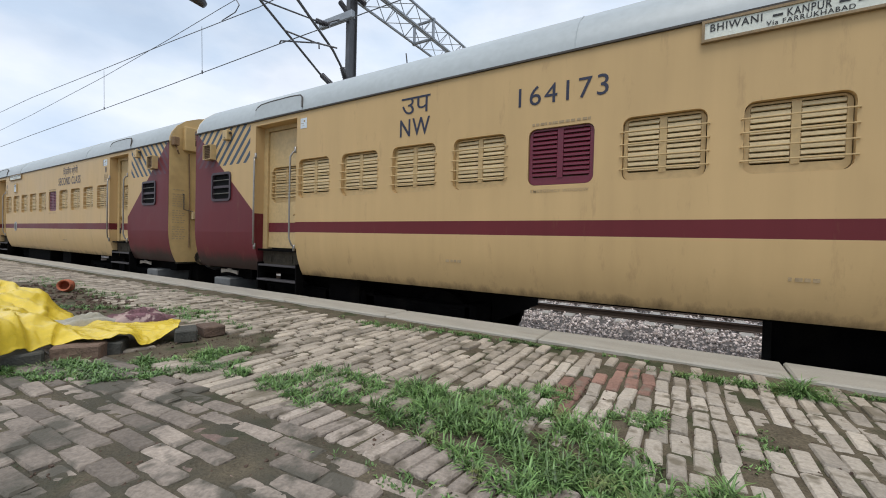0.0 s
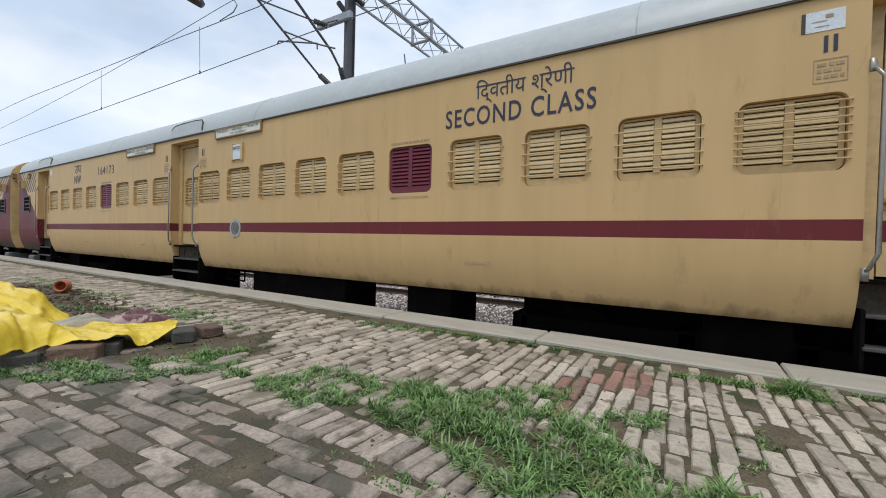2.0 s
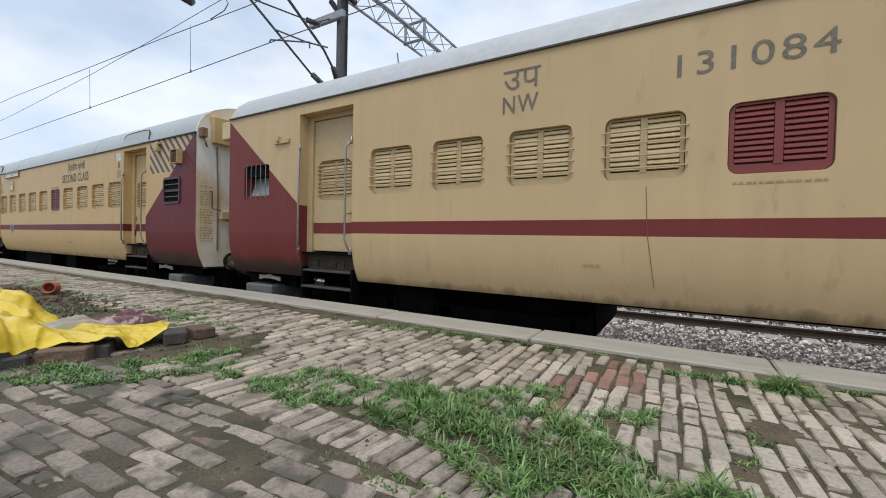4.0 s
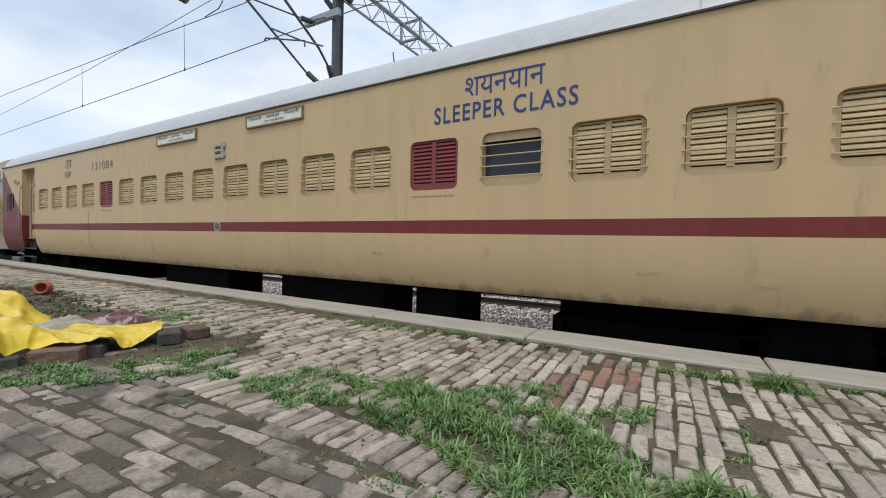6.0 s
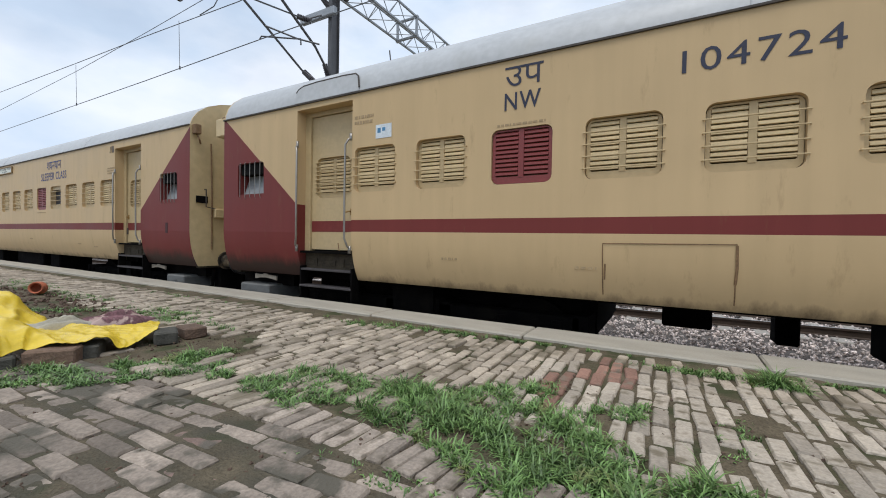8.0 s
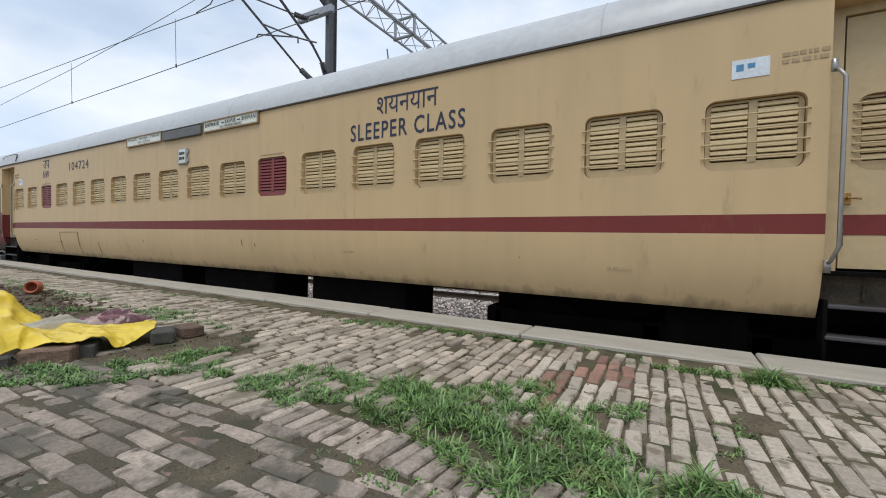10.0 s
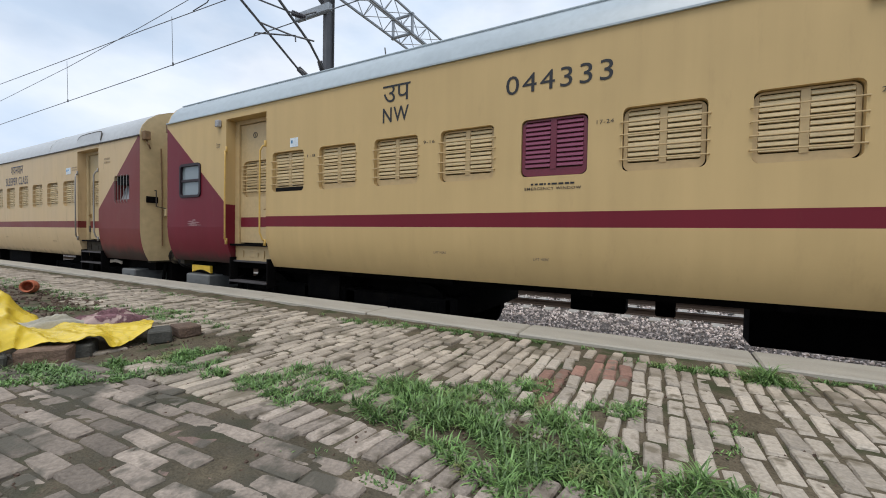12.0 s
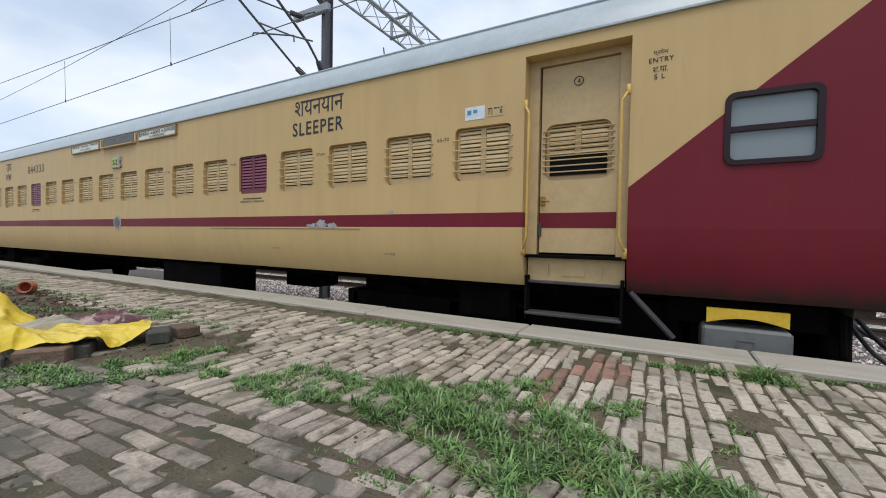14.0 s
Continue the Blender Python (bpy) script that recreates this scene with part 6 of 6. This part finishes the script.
loose_brick(-3.335, 0.975, 52, "block", "large brown brick holding down the yellow sheet", 0.128, 0.062, 0.105)
loose_brick(-3.375, 1.170, 58, "block_grey", "dark brick under the edge of the yellow sheet", 0.066, 0.10, 0.092)
loose_brick(-3.365, 1.630, 66, "block_grey", "grey-green brick at the tip of the yellow sheet", 0.075, 0.11, 0.095)
loose_brick(-3.395, 1.835, 82, "block", "brown hollowed brick lying on the soil", 0.080, 0.112, 0.085)
loose_brick(-3.40, 0.70, 74, "block_grey", "dark brick under the yellow sheet", 0.12, 0.058, 0.092)
loose_brick(-3.34, 0.40, 80, "block", "brown brick beside the yellow sheet", 0.12, 0.058, 0.092)


def crumple(name, cx, cy, rx, ry, h, mat, label, cat, seed, flat=2.2):
    b = bmesh.new()
    rings, n = 12, 40
    top = b.verts.new((cx, cy, h * 0.95))
    last = None
    for i in range(1, rings + 1):
        r = i / rings
        ring = []
        for k in range(n):
            th = k / n * math.tau
            a, c = math.cos(th), math.sin(th)
            e = 1 + 0.28 * noise.noise(Vector((a * 1.3, c * 1.3, seed)))
            dome = (1 - r ** flat) ** 0.6 if r < 1 else 0.0
            z = -0.025 + (h + 0.025) * dome * (0.9 + 0.5 * noise.noise(Vector((a * r * 2.2, c * r * 2.2, seed + 5)))) + 0.25 * h * (1 - r) * abs(noise.noise(Vector((a * r * 6, c * r * 6, seed))))
            ring.append(b.verts.new((cx + a * r * rx * e, cy + c * r * ry * e, z)))
        for k in range(n):
            j = (k + 1) % n
            b.faces.new((last[k], ring[k], ring[j], last[j]) if last else (top, ring[k], ring[j]))
        if not last:
            top.co.z = sum(v.co.z for v in ring) / n
        last = ring
    tagged(part(name, b, mat, None, smooth=True), label, cat)


crumple("cloth", -4.25, 1.63, 0.15, 0.33, 0.115, "cloth", "crumpled purple printed cloth lying beside the sheet", "cloth", 2)
crumple("rag", -4.22, 1.27, 0.09, 0.31, 0.125, "rag", "off-white twisted rag lying on the yellow sheet", "cloth", 7)


def clay_pot(x, y, turn):
    """A small pot lying on its side, its mouth towards the turn."""
    prof = [(0.0, -0.14), (0.075, -0.138), (0.105, -0.11), (0.132, -0.04), (0.128, 0.03), (0.098, 0.085), (0.088, 0.10), (0.112, 0.135), (0.104, 0.138), (0.080, 0.10), (0.095, 0.03), (0.10, -0.04), (0.0, -0.12)]
    b = bmesh.new()
    n, rings = 24, []
    for r, z in prof:
        rings.append([b.verts.new((r * math.cos(k * math.tau / n) * (1 + 0.03 * math.sin(3 * k)), r * math.sin(k * math.tau / n), z)) for k in range(n)] if r else [b.verts.new((0, 0, z))])
    for r0, r1 in zip(rings, rings[1:]):
        for k in range(n):
            j = (k + 1) % n
            b.faces.new([r0[k], r0[j], r1[0]] if len(r1) == 1 else [r0[0], r1[j], r1[k]] if len(r0) == 1 else [r0[k], r0[j], r1[j], r1[k]])
    ob = part("clay_pot", b, "orange", None, "", pose(x, y, 0.075, 0, 82, turn) @ Matrix.Scale(0.66, 4), smooth=True)
    tagged(ob, "small terracotta pot lying on its side on bare soil", "pot")


clay_pot(-7.2, 1.96, -35)
# broken bits of brick and stone on the bare soil
vs, fs = [], []
rnd = np.random.RandomState(12)
for _ in range(4200):
    x, y = (rnd.uniform(-8.5, -3.3), rnd.uniform(1.45, 2.15)) if rnd.rand() < 0.1 else (rnd.uniform(-3.4, 0.6), rnd.uniform(0.3, 2.6))
    q, _r = np.linalg.qr(rnd.normal(size=(3, 3)))
    sz = rnd.uniform(0.007, 0.022) * 1.6 if x < -4 else 0.003 + 0.009 * rnd.rand() ** 3
    i = len(vs)
    oct_ = np.array([(1, 0, 0), (-1, 0, 0), (0, 1, 0), (0, -1, 0), (0, 0, 1), (0, 0, -1)]) * rnd.uniform(0.6, 1.3, (6, 1)) * sz
    vs += [tuple(v) for v in oct_ @ q + np.array((x, y, -0.012))]
    fs += [tuple(i + k for k in f) for f in ((0, 2, 4), (2, 1, 4), (1, 3, 4), (3, 0, 4), (2, 0, 5), (1, 2, 5), (3, 1, 5), (0, 3, 5))]
me = bpy.data.meshes.new("rubble")
me.from_pydata(vs, [], fs)
me.materials.append(M["block"])
tagged(new("rubble", me), "scattered bits of broken brick on bare soil", "rubble", kind="stuff")

# grass: beds (outline, tufts, blade length) and single clumps (x, y, half length, half width, turn, tufts, blade length)
BEDS = [([(-1.40, 1.52), (-1.08, 1.38), (-0.87, 1.34), (-0.74, 1.29), (-0.58, 1.25), (-0.47, 1.17), (0.0, 1.08), (0.40, 1.34), (0.36, 1.54), (0.14, 1.59), (-0.10, 1.66), (-0.17, 1.74), (-0.34, 1.80), (-0.50, 1.93), (-0.80, 1.96), (-1.10, 1.90), (-1.30, 1.70)], 1080, 0.10),
        ([(-2.15, 1.50), (-1.95, 1.28), (-1.52, 1.28), (-1.33, 1.60), (-1.46, 1.80), (-1.98, 1.74)], 460, 0.07),
        ([(-3.40, 0.58), (-3.05, 0.66), (-2.80, 0.80), (-2.52, 1.14), (-2.22, 1.42), (-2.72, 1.74), (-2.86, 1.34), (-3.06, 1.00), (-3.40, 0.78)], 800, 0.065),
        ([(-0.40, 1.92), (-0.10, 1.92), (-0.10, 2.26), (-0.36, 2.06)], 70, 0.065), ([(-0.80, 2.0), (-0.64, 2.05), (-0.62, 2.28), (-0.76, 2.2)], 40, 0.05)]
CLUMPS = [(-4.2, 2.0, 0.30, 0.10, 20, 60, 0.06), (-5.6, 1.62, 0.5, 0.10, 35, 60, 0.06), (-0.85, 1.98, 0.16, 0.08, 40, 34, 0.055), (-0.62, 2.16, 0.10, 0.10, 20, 26, 0.06),
          (0.53, 2.97, 0.035, 0.03, 5, 34, 0.15), (0.52, 2.96, 0.16, 0.05, 5, 30, 0.09), (0.30, 3.0, 0.24, 0.07, 3, 60, 0.05), (0.02, 2.98, 0.20, 0.05, 2, 30, 0.04),
          (-2.45, 2.95, 0.45, 0.08, 2, 60, 0.05), (-1.70, 3.10, 0.40, 0.06, 2, 46, 0.045), (0.95, 3.18, 0.35, 0.04, 2, 30, 0.04), (-1.0, 3.16, 0.5, 0.035, 1, 34, 0.035),
          (-4.6, 2.15, 0.55, 0.16, 8, 80, 0.06), (-6.6, 2.15, 0.8, 0.16, 5, 80, 0.06), (-8.6, 2.2, 1.0, 0.25, 3, 70, 0.06), (-3.6, 2.1, 0.3, 0.08, 5, 24, 0.05), (-5.9, 2.9, 1.6, 0.10, 1, 44, 0.04),
          (-0.9, 1.06, 0.5, 0.04, 4, 18, 0.03), (0.28, 2.1, 0.08, 0.3, 0, 16, 0.025)]
rnd = np.random.RandomState(3)
roots = []                                            # x, y, blade length


def within(poly, x, y):
    hit = False
    for (xa, ya), (xb, yb) in zip(poly, poly[1:] + poly[:1]):
        if (ya > y) != (yb > y) and x < xa + (y - ya) * (xb - xa) / (yb - ya):
            hit = not hit
    return hit


for poly, n, hh in BEDS:
    xs, ys = [p[0] for p in poly], [p[1] for p in poly]
    made = 0
    while made < n:
        x, y = rnd.uniform(min(xs) - 0.08, max(xs) + 0.08), rnd.uniform(min(ys) - 0.08, max(ys) + 0.08)
        ragged = 0.10 * noise.noise(Vector((x * 6, y * 6, 3)))
        bald = noise.noise(Vector((x * 6, y * 6, 11))) + 0.5 * noise.noise(Vector((x * 15, y * 15, 5)))
        made += 1 if within(poly, x, y) else 0
        if within(poly, x + ragged, y - ragged) and bald < 0.35 * rnd.rand() - 0.09:
            roots.append((x, y, hh * (0.7 + 0.9 * max(0, -bald))))
for px, py, ra, rb, turn, n, hh in CLUMPS:
    ca, sa = math.cos(radians(turn)), math.sin(radians(turn))
    for _ in range(n):
        a, c = rnd.normal(0, 0.55, 2)
        roots.append((px + ca * a * ra - sa * c * rb, py + sa * a * ra + ca * c * rb, hh))
vs, fs = [], []
for tx, ty, hh in roots:
    size = rnd.uniform(0.55, 1.2)
    lay = rnd.uniform(0, math.tau)
    for _ in range(rnd.randint(9, 17)):
        th = lay + rnd.normal(0, 2.2)
        dx, dy = math.cos(th), math.sin(th)
        x, y = tx + rnd.normal(0, 0.013), ty + rnd.normal(0, 0.013)
        if y > 3.26:
            continue
        long = hh * size * rnd.uniform(0.55, 1.25)
        rise = rnd.uniform(0.55, 1.45)
        w = rnd.uniform(0.0018, 0.0046)
        i = len(vs)
        ang, px, pz = rise, 0.0, -0.02
        for k in range(4):
            ww = w * (1.0, 0.95, 0.7, 0.0)[k]
            if ww:
                vs += [(x + dx * px + dy * ww, y + dy * px - dx * ww, pz), (x + dx * px - dy * ww, y + dy * px + dx * ww, pz)]
            else:
                vs.append((x + dx * px, y + dy * px, max(pz, -0.004)))
            step = (long + 0.02 * (k == 0)) / 3
            px, pz = px + step * math.cos(ang), pz + step * math.sin(ang)
            ang -= rnd.uniform(0.3, 0.85)
        fs += [(i, i + 1, i + 3, i + 2), (i + 2, i + 3, i + 5, i + 4), (i + 4, i + 5, i + 6)]
me = bpy.data.meshes.new("grass")
me.from_pydata(vs, [], fs)
me.materials.append(M["grass"])
tagged(new("grass", me), "tufts of green grass growing between paving bricks", "grass", kind="stuff")

# ---- paving bricks, the nearest as parts ----
b = bmesh.new()
NX, NY = 400, 170


def soil_z(x, y):
    """Lies deep in the joints; on the near right it silts over the bricks."""
    silt = 0.5 + 0.5 * math.tanh((x + 0.05) * 6)
    wide = noise.noise(Vector((x * 3.2, y * 3.2, 0))) + 0.5 * noise.noise(Vector((x * 8, y * 8, 7)))
    tread = (0.5 - 0.5 * math.tanh((y - 1.12) * 14)) * (1 - silt)
    mud = noise.noise(Vector((x * 4.2, y * 6.0, 21))) + 0.6 * noise.noise(Vector((x * 11, y * 11, 17)))
    return -0.0175 + 0.006 * silt + 0.0085 * tread + (0.010 + 0.003 * silt) * wide * (1 - 0.7 * tread) + 0.007 * tread * mud + 0.004 * noise.noise(Vector((x * 26, y * 26, 4))) + 0.002 * noise.noise(Vector((x * 60, y * 60, 9)))


rows_ = []
for i in range(NX + 1):
    x = -9.0 + 13.2 * (i / NX) ** 0.7
    rows_.append([b.verts.new((x, -0.2 + 3.5 * j / NY, soil_z(x, -0.2 + 3.5 * j / NY))) for j in range(NY + 1)])
for i in range(NX):
    for j in range(NY):
        b.faces.new((rows_[i][j], rows_[i + 1][j], rows_[i + 1][j + 1], rows_[i][j + 1]))
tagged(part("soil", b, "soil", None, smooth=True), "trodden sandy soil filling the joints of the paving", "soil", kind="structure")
paving = thing("brick_paving", "uneven worn brick paving of the platform", "paving", kind="structure")


def brick_shape(w, l, seed):
    """Half sizes w, l; the top edges are worn round, corners chipped, the face nearly flat."""
    r = random.Random(seed)
    b = bmesh.new()
    low = [b.verts.new((sx * w, sy * l, -0.05)) for sx, sy in ((-1, -1), (1, -1), (1, 1), (-1, 1))]
    mid, top = [], []
    tx, ty = r.uniform(-0.02, 0.02), r.uniform(-0.01, 0.01)
    for sx, sy in ((-1, -1), (1, -1), (1, 1), (-1, 1)):
        chip = r.choice((0.0, 0.0, 0.02, 0.06))
        ends = ((1, 0.94 - chip), (0.86 - 2 * chip, 1)) if sx * sy > 0 else ((0.86 - 2 * chip, 1), (1, 0.94 - chip))
        for ex, ey in ends:
            j, q = r.uniform(-0.003, 0.003), r.uniform(-0.004, 0.004)
            mid.append(b.verts.new((sx * w * ex + j, sy * l * ey + q, -0.008 + r.uniform(-0.003, 0.002))))
            x, y = sx * (w * ex - 0.006) + j, sy * (l * ey - 0.007) + q
            top.append(b.verts.new((x, y, tx * x + ty * y + r.uniform(-0.0012, 0.0008))))
    for k in range(8):
        j = (k + 1) % 8
        b.faces.new((mid[k], mid[j], top[j], top[k]))
    for k in range(4):
        b.faces.new((low[k], mid[2 * k + 1], mid[2 * k]))
        b.faces.new((low[k], low[(k + 1) % 4], mid[(2 * k + 2) % 8], mid[2 * k + 1]))
    b.faces.new(top)
    return b


SHAPES = {}
for tag in ("brick", "brick_tan", "brick_wet", "brick_rose", "brick_red"):
    SHAPES[tag] = [finish(brick_shape(0.036, 0.104, 40 + k), "brick", tag) for k in range(8)]
FORMS = []
for k in range(8):
    b = brick_shape(0.036, 0.104, 60 + k)
    b.verts.index_update()
    FORMS.append(([tuple(v.co) for v in b.verts], [[v.index for v in f.verts] for f in b.faces]))
    b.free()

rnd = random.Random(8)


def in_soil(x, y):
    """Bare ground: round the heap and in worn spots."""
    spots = ((-5.2, 1.35, 2.1, 0.62), (-3.1, 1.45, 0.55, 0.22), (-3.0, 1.8, 0.42, 0.24), (0.17, 1.86, 0.13, 0.08), (0.33, 2.30, 0.05, 0.13), (-0.28, 1.95, 0.08, 0.10), (-7.5, 1.7, 1.8, 0.5), (0.1, 3.02, 0.22, 0.06), (-0.9, 1.72, 0.20, 0.12), (-0.55, 1.55, 0.30, 0.15))
    return any(((x - a) / c) ** 2 + ((y - b_) / d) ** 2 < 1 + 0.5 * noise.noise(Vector((x * 5, y * 5, 1))) for a, b_, c, d in spots)


laid = []                                             # x, y, turn, kind
slope = math.tan(radians(3.5))
x, col = -26.0, 0
while x < 4.0:                                        # headers running across the platform
    right = x > -0.16
    fall = slope * (max(x, -3.0) + 0.6)
    y = (0.26 if right else 1.52) + rnd.uniform(-0.03, 0.03) + (col % 2) * 0.108
    while y < 3.12:
        laid.append((x + rnd.uniform(-0.006, 0.006) + 0.010 * math.sin(y * 4 + x), y + fall + rnd.uniform(-0.006, 0.006), 1.8 + rnd.gauss(0, 2.6), "a"))
        y += 0.219
    col += 1
    x += 0.0835
x = -4.2
while x < -0.12:                                      # soldier row
    laid.append((x, 1.245 - 0.012 * (x + 1.0) + rnd.uniform(-0.006, 0.006), rnd.gauss(-6, 2.5), "s"))
    if x > -0.75:
        laid.append((x + 0.02, 1.02 + rnd.uniform(-0.006, 0.006), rnd.gauss(-3, 2), "s"))
    x += 0.0745
for k in range(-2, 15):                               # stretchers nearest to the eye
    x = -6.0 + (k % 2) * 0.12
    while x < -0.1:
        y = 1.062 - k * 0.0875 + 0.077 * (x + 0.8) + rnd.uniform(-0.005, 0.005) + 0.012 * math.sin(x * 2.3 + k)
        if not (x > -0.80 and y > 0.88) and not (k < 0 and y > 1.115 - 0.012 * (x + 1.0)):
            laid.append((x + rnd.uniform(-0.012, 0.012), y, 94 + rnd.gauss(0, 1.6), "b"))
        x += 0.236
far_v, far_f, wet_v, wet_f = [], [], [], []
singles = 0
for px, py, turn, kind in laid:
    if not -0.35 < py < 3.2 or in_soil(px, py) or rnd.random() < 0.03:
        continue
    red = -0.52 < px < -0.20 and 2.42 < py < 2.98 or (-0.62 < px < -0.46 and 2.05 < py < 2.7)
    tag = "brick_red" if red and rnd.random() < 0.85 else {"b": "brick_rose" if rnd.random() < 0.28 else "brick_wet", "s": "brick_tan"}.get(kind, "brick")
    wide = {"s": 0.90, "b": rnd.uniform(1.02, 1.15), "a": rnd.uniform(0.86, 1.04)}[kind]
    long = {"s": rnd.uniform(1.02, 1.10), "b": rnd.uniform(0.98, 1.12), "a": rnd.uniform(0.82, 1.02)}[kind]
    m = pose(px, py, rnd.gauss(-0.002, 0.0045), rnd.gauss(0, 0.9), rnd.gauss(0, 1.3), turn) @ Matrix.Diagonal((wide, long, 1, 1))
    near = {"a": -0.75 < px < 0.80 and 1.35 < py < 2.75, "s": -1.7 < px, "b": -1.75 < px and py > 0.6}[kind] or red
    if near and singles < 330:
        part("brick", SHAPES[tag][rnd.randrange(8)], None, paving, "", m)
        singles += 1
    else:
        vs, fs = FORMS[rnd.randrange(8)]
        dest_v, dest_f = (wet_v, wet_f) if kind == "b" else (far_v, far_f)
        i = len(dest_v)
        dest_v += [tuple(m @ Vector(v)) for v in vs]
        dest_f += [[i + q for q in f] for f in fs]
for fv, ff, tone, text in ((far_v, far_f, "brick_far", "rows of worn paving bricks"), (wet_v, wet_f, "brick_wet_far", "rows of damp dark paving bricks")):
    me = bpy.data.meshes.new("brick_field")
    me.from_pydata(fv, [], ff)
    me.materials.append(M[tone])
    field = new("brick_field", me)
    field.parent = paving
    tagged(field, text, kind="stuff")


def motions():
    for c in coaches:
        x0 = c.location.x
        walk(c, [(t, pose(x0 - s, SIDE, c.location.z)) for t, s in ROLLED])


motions()
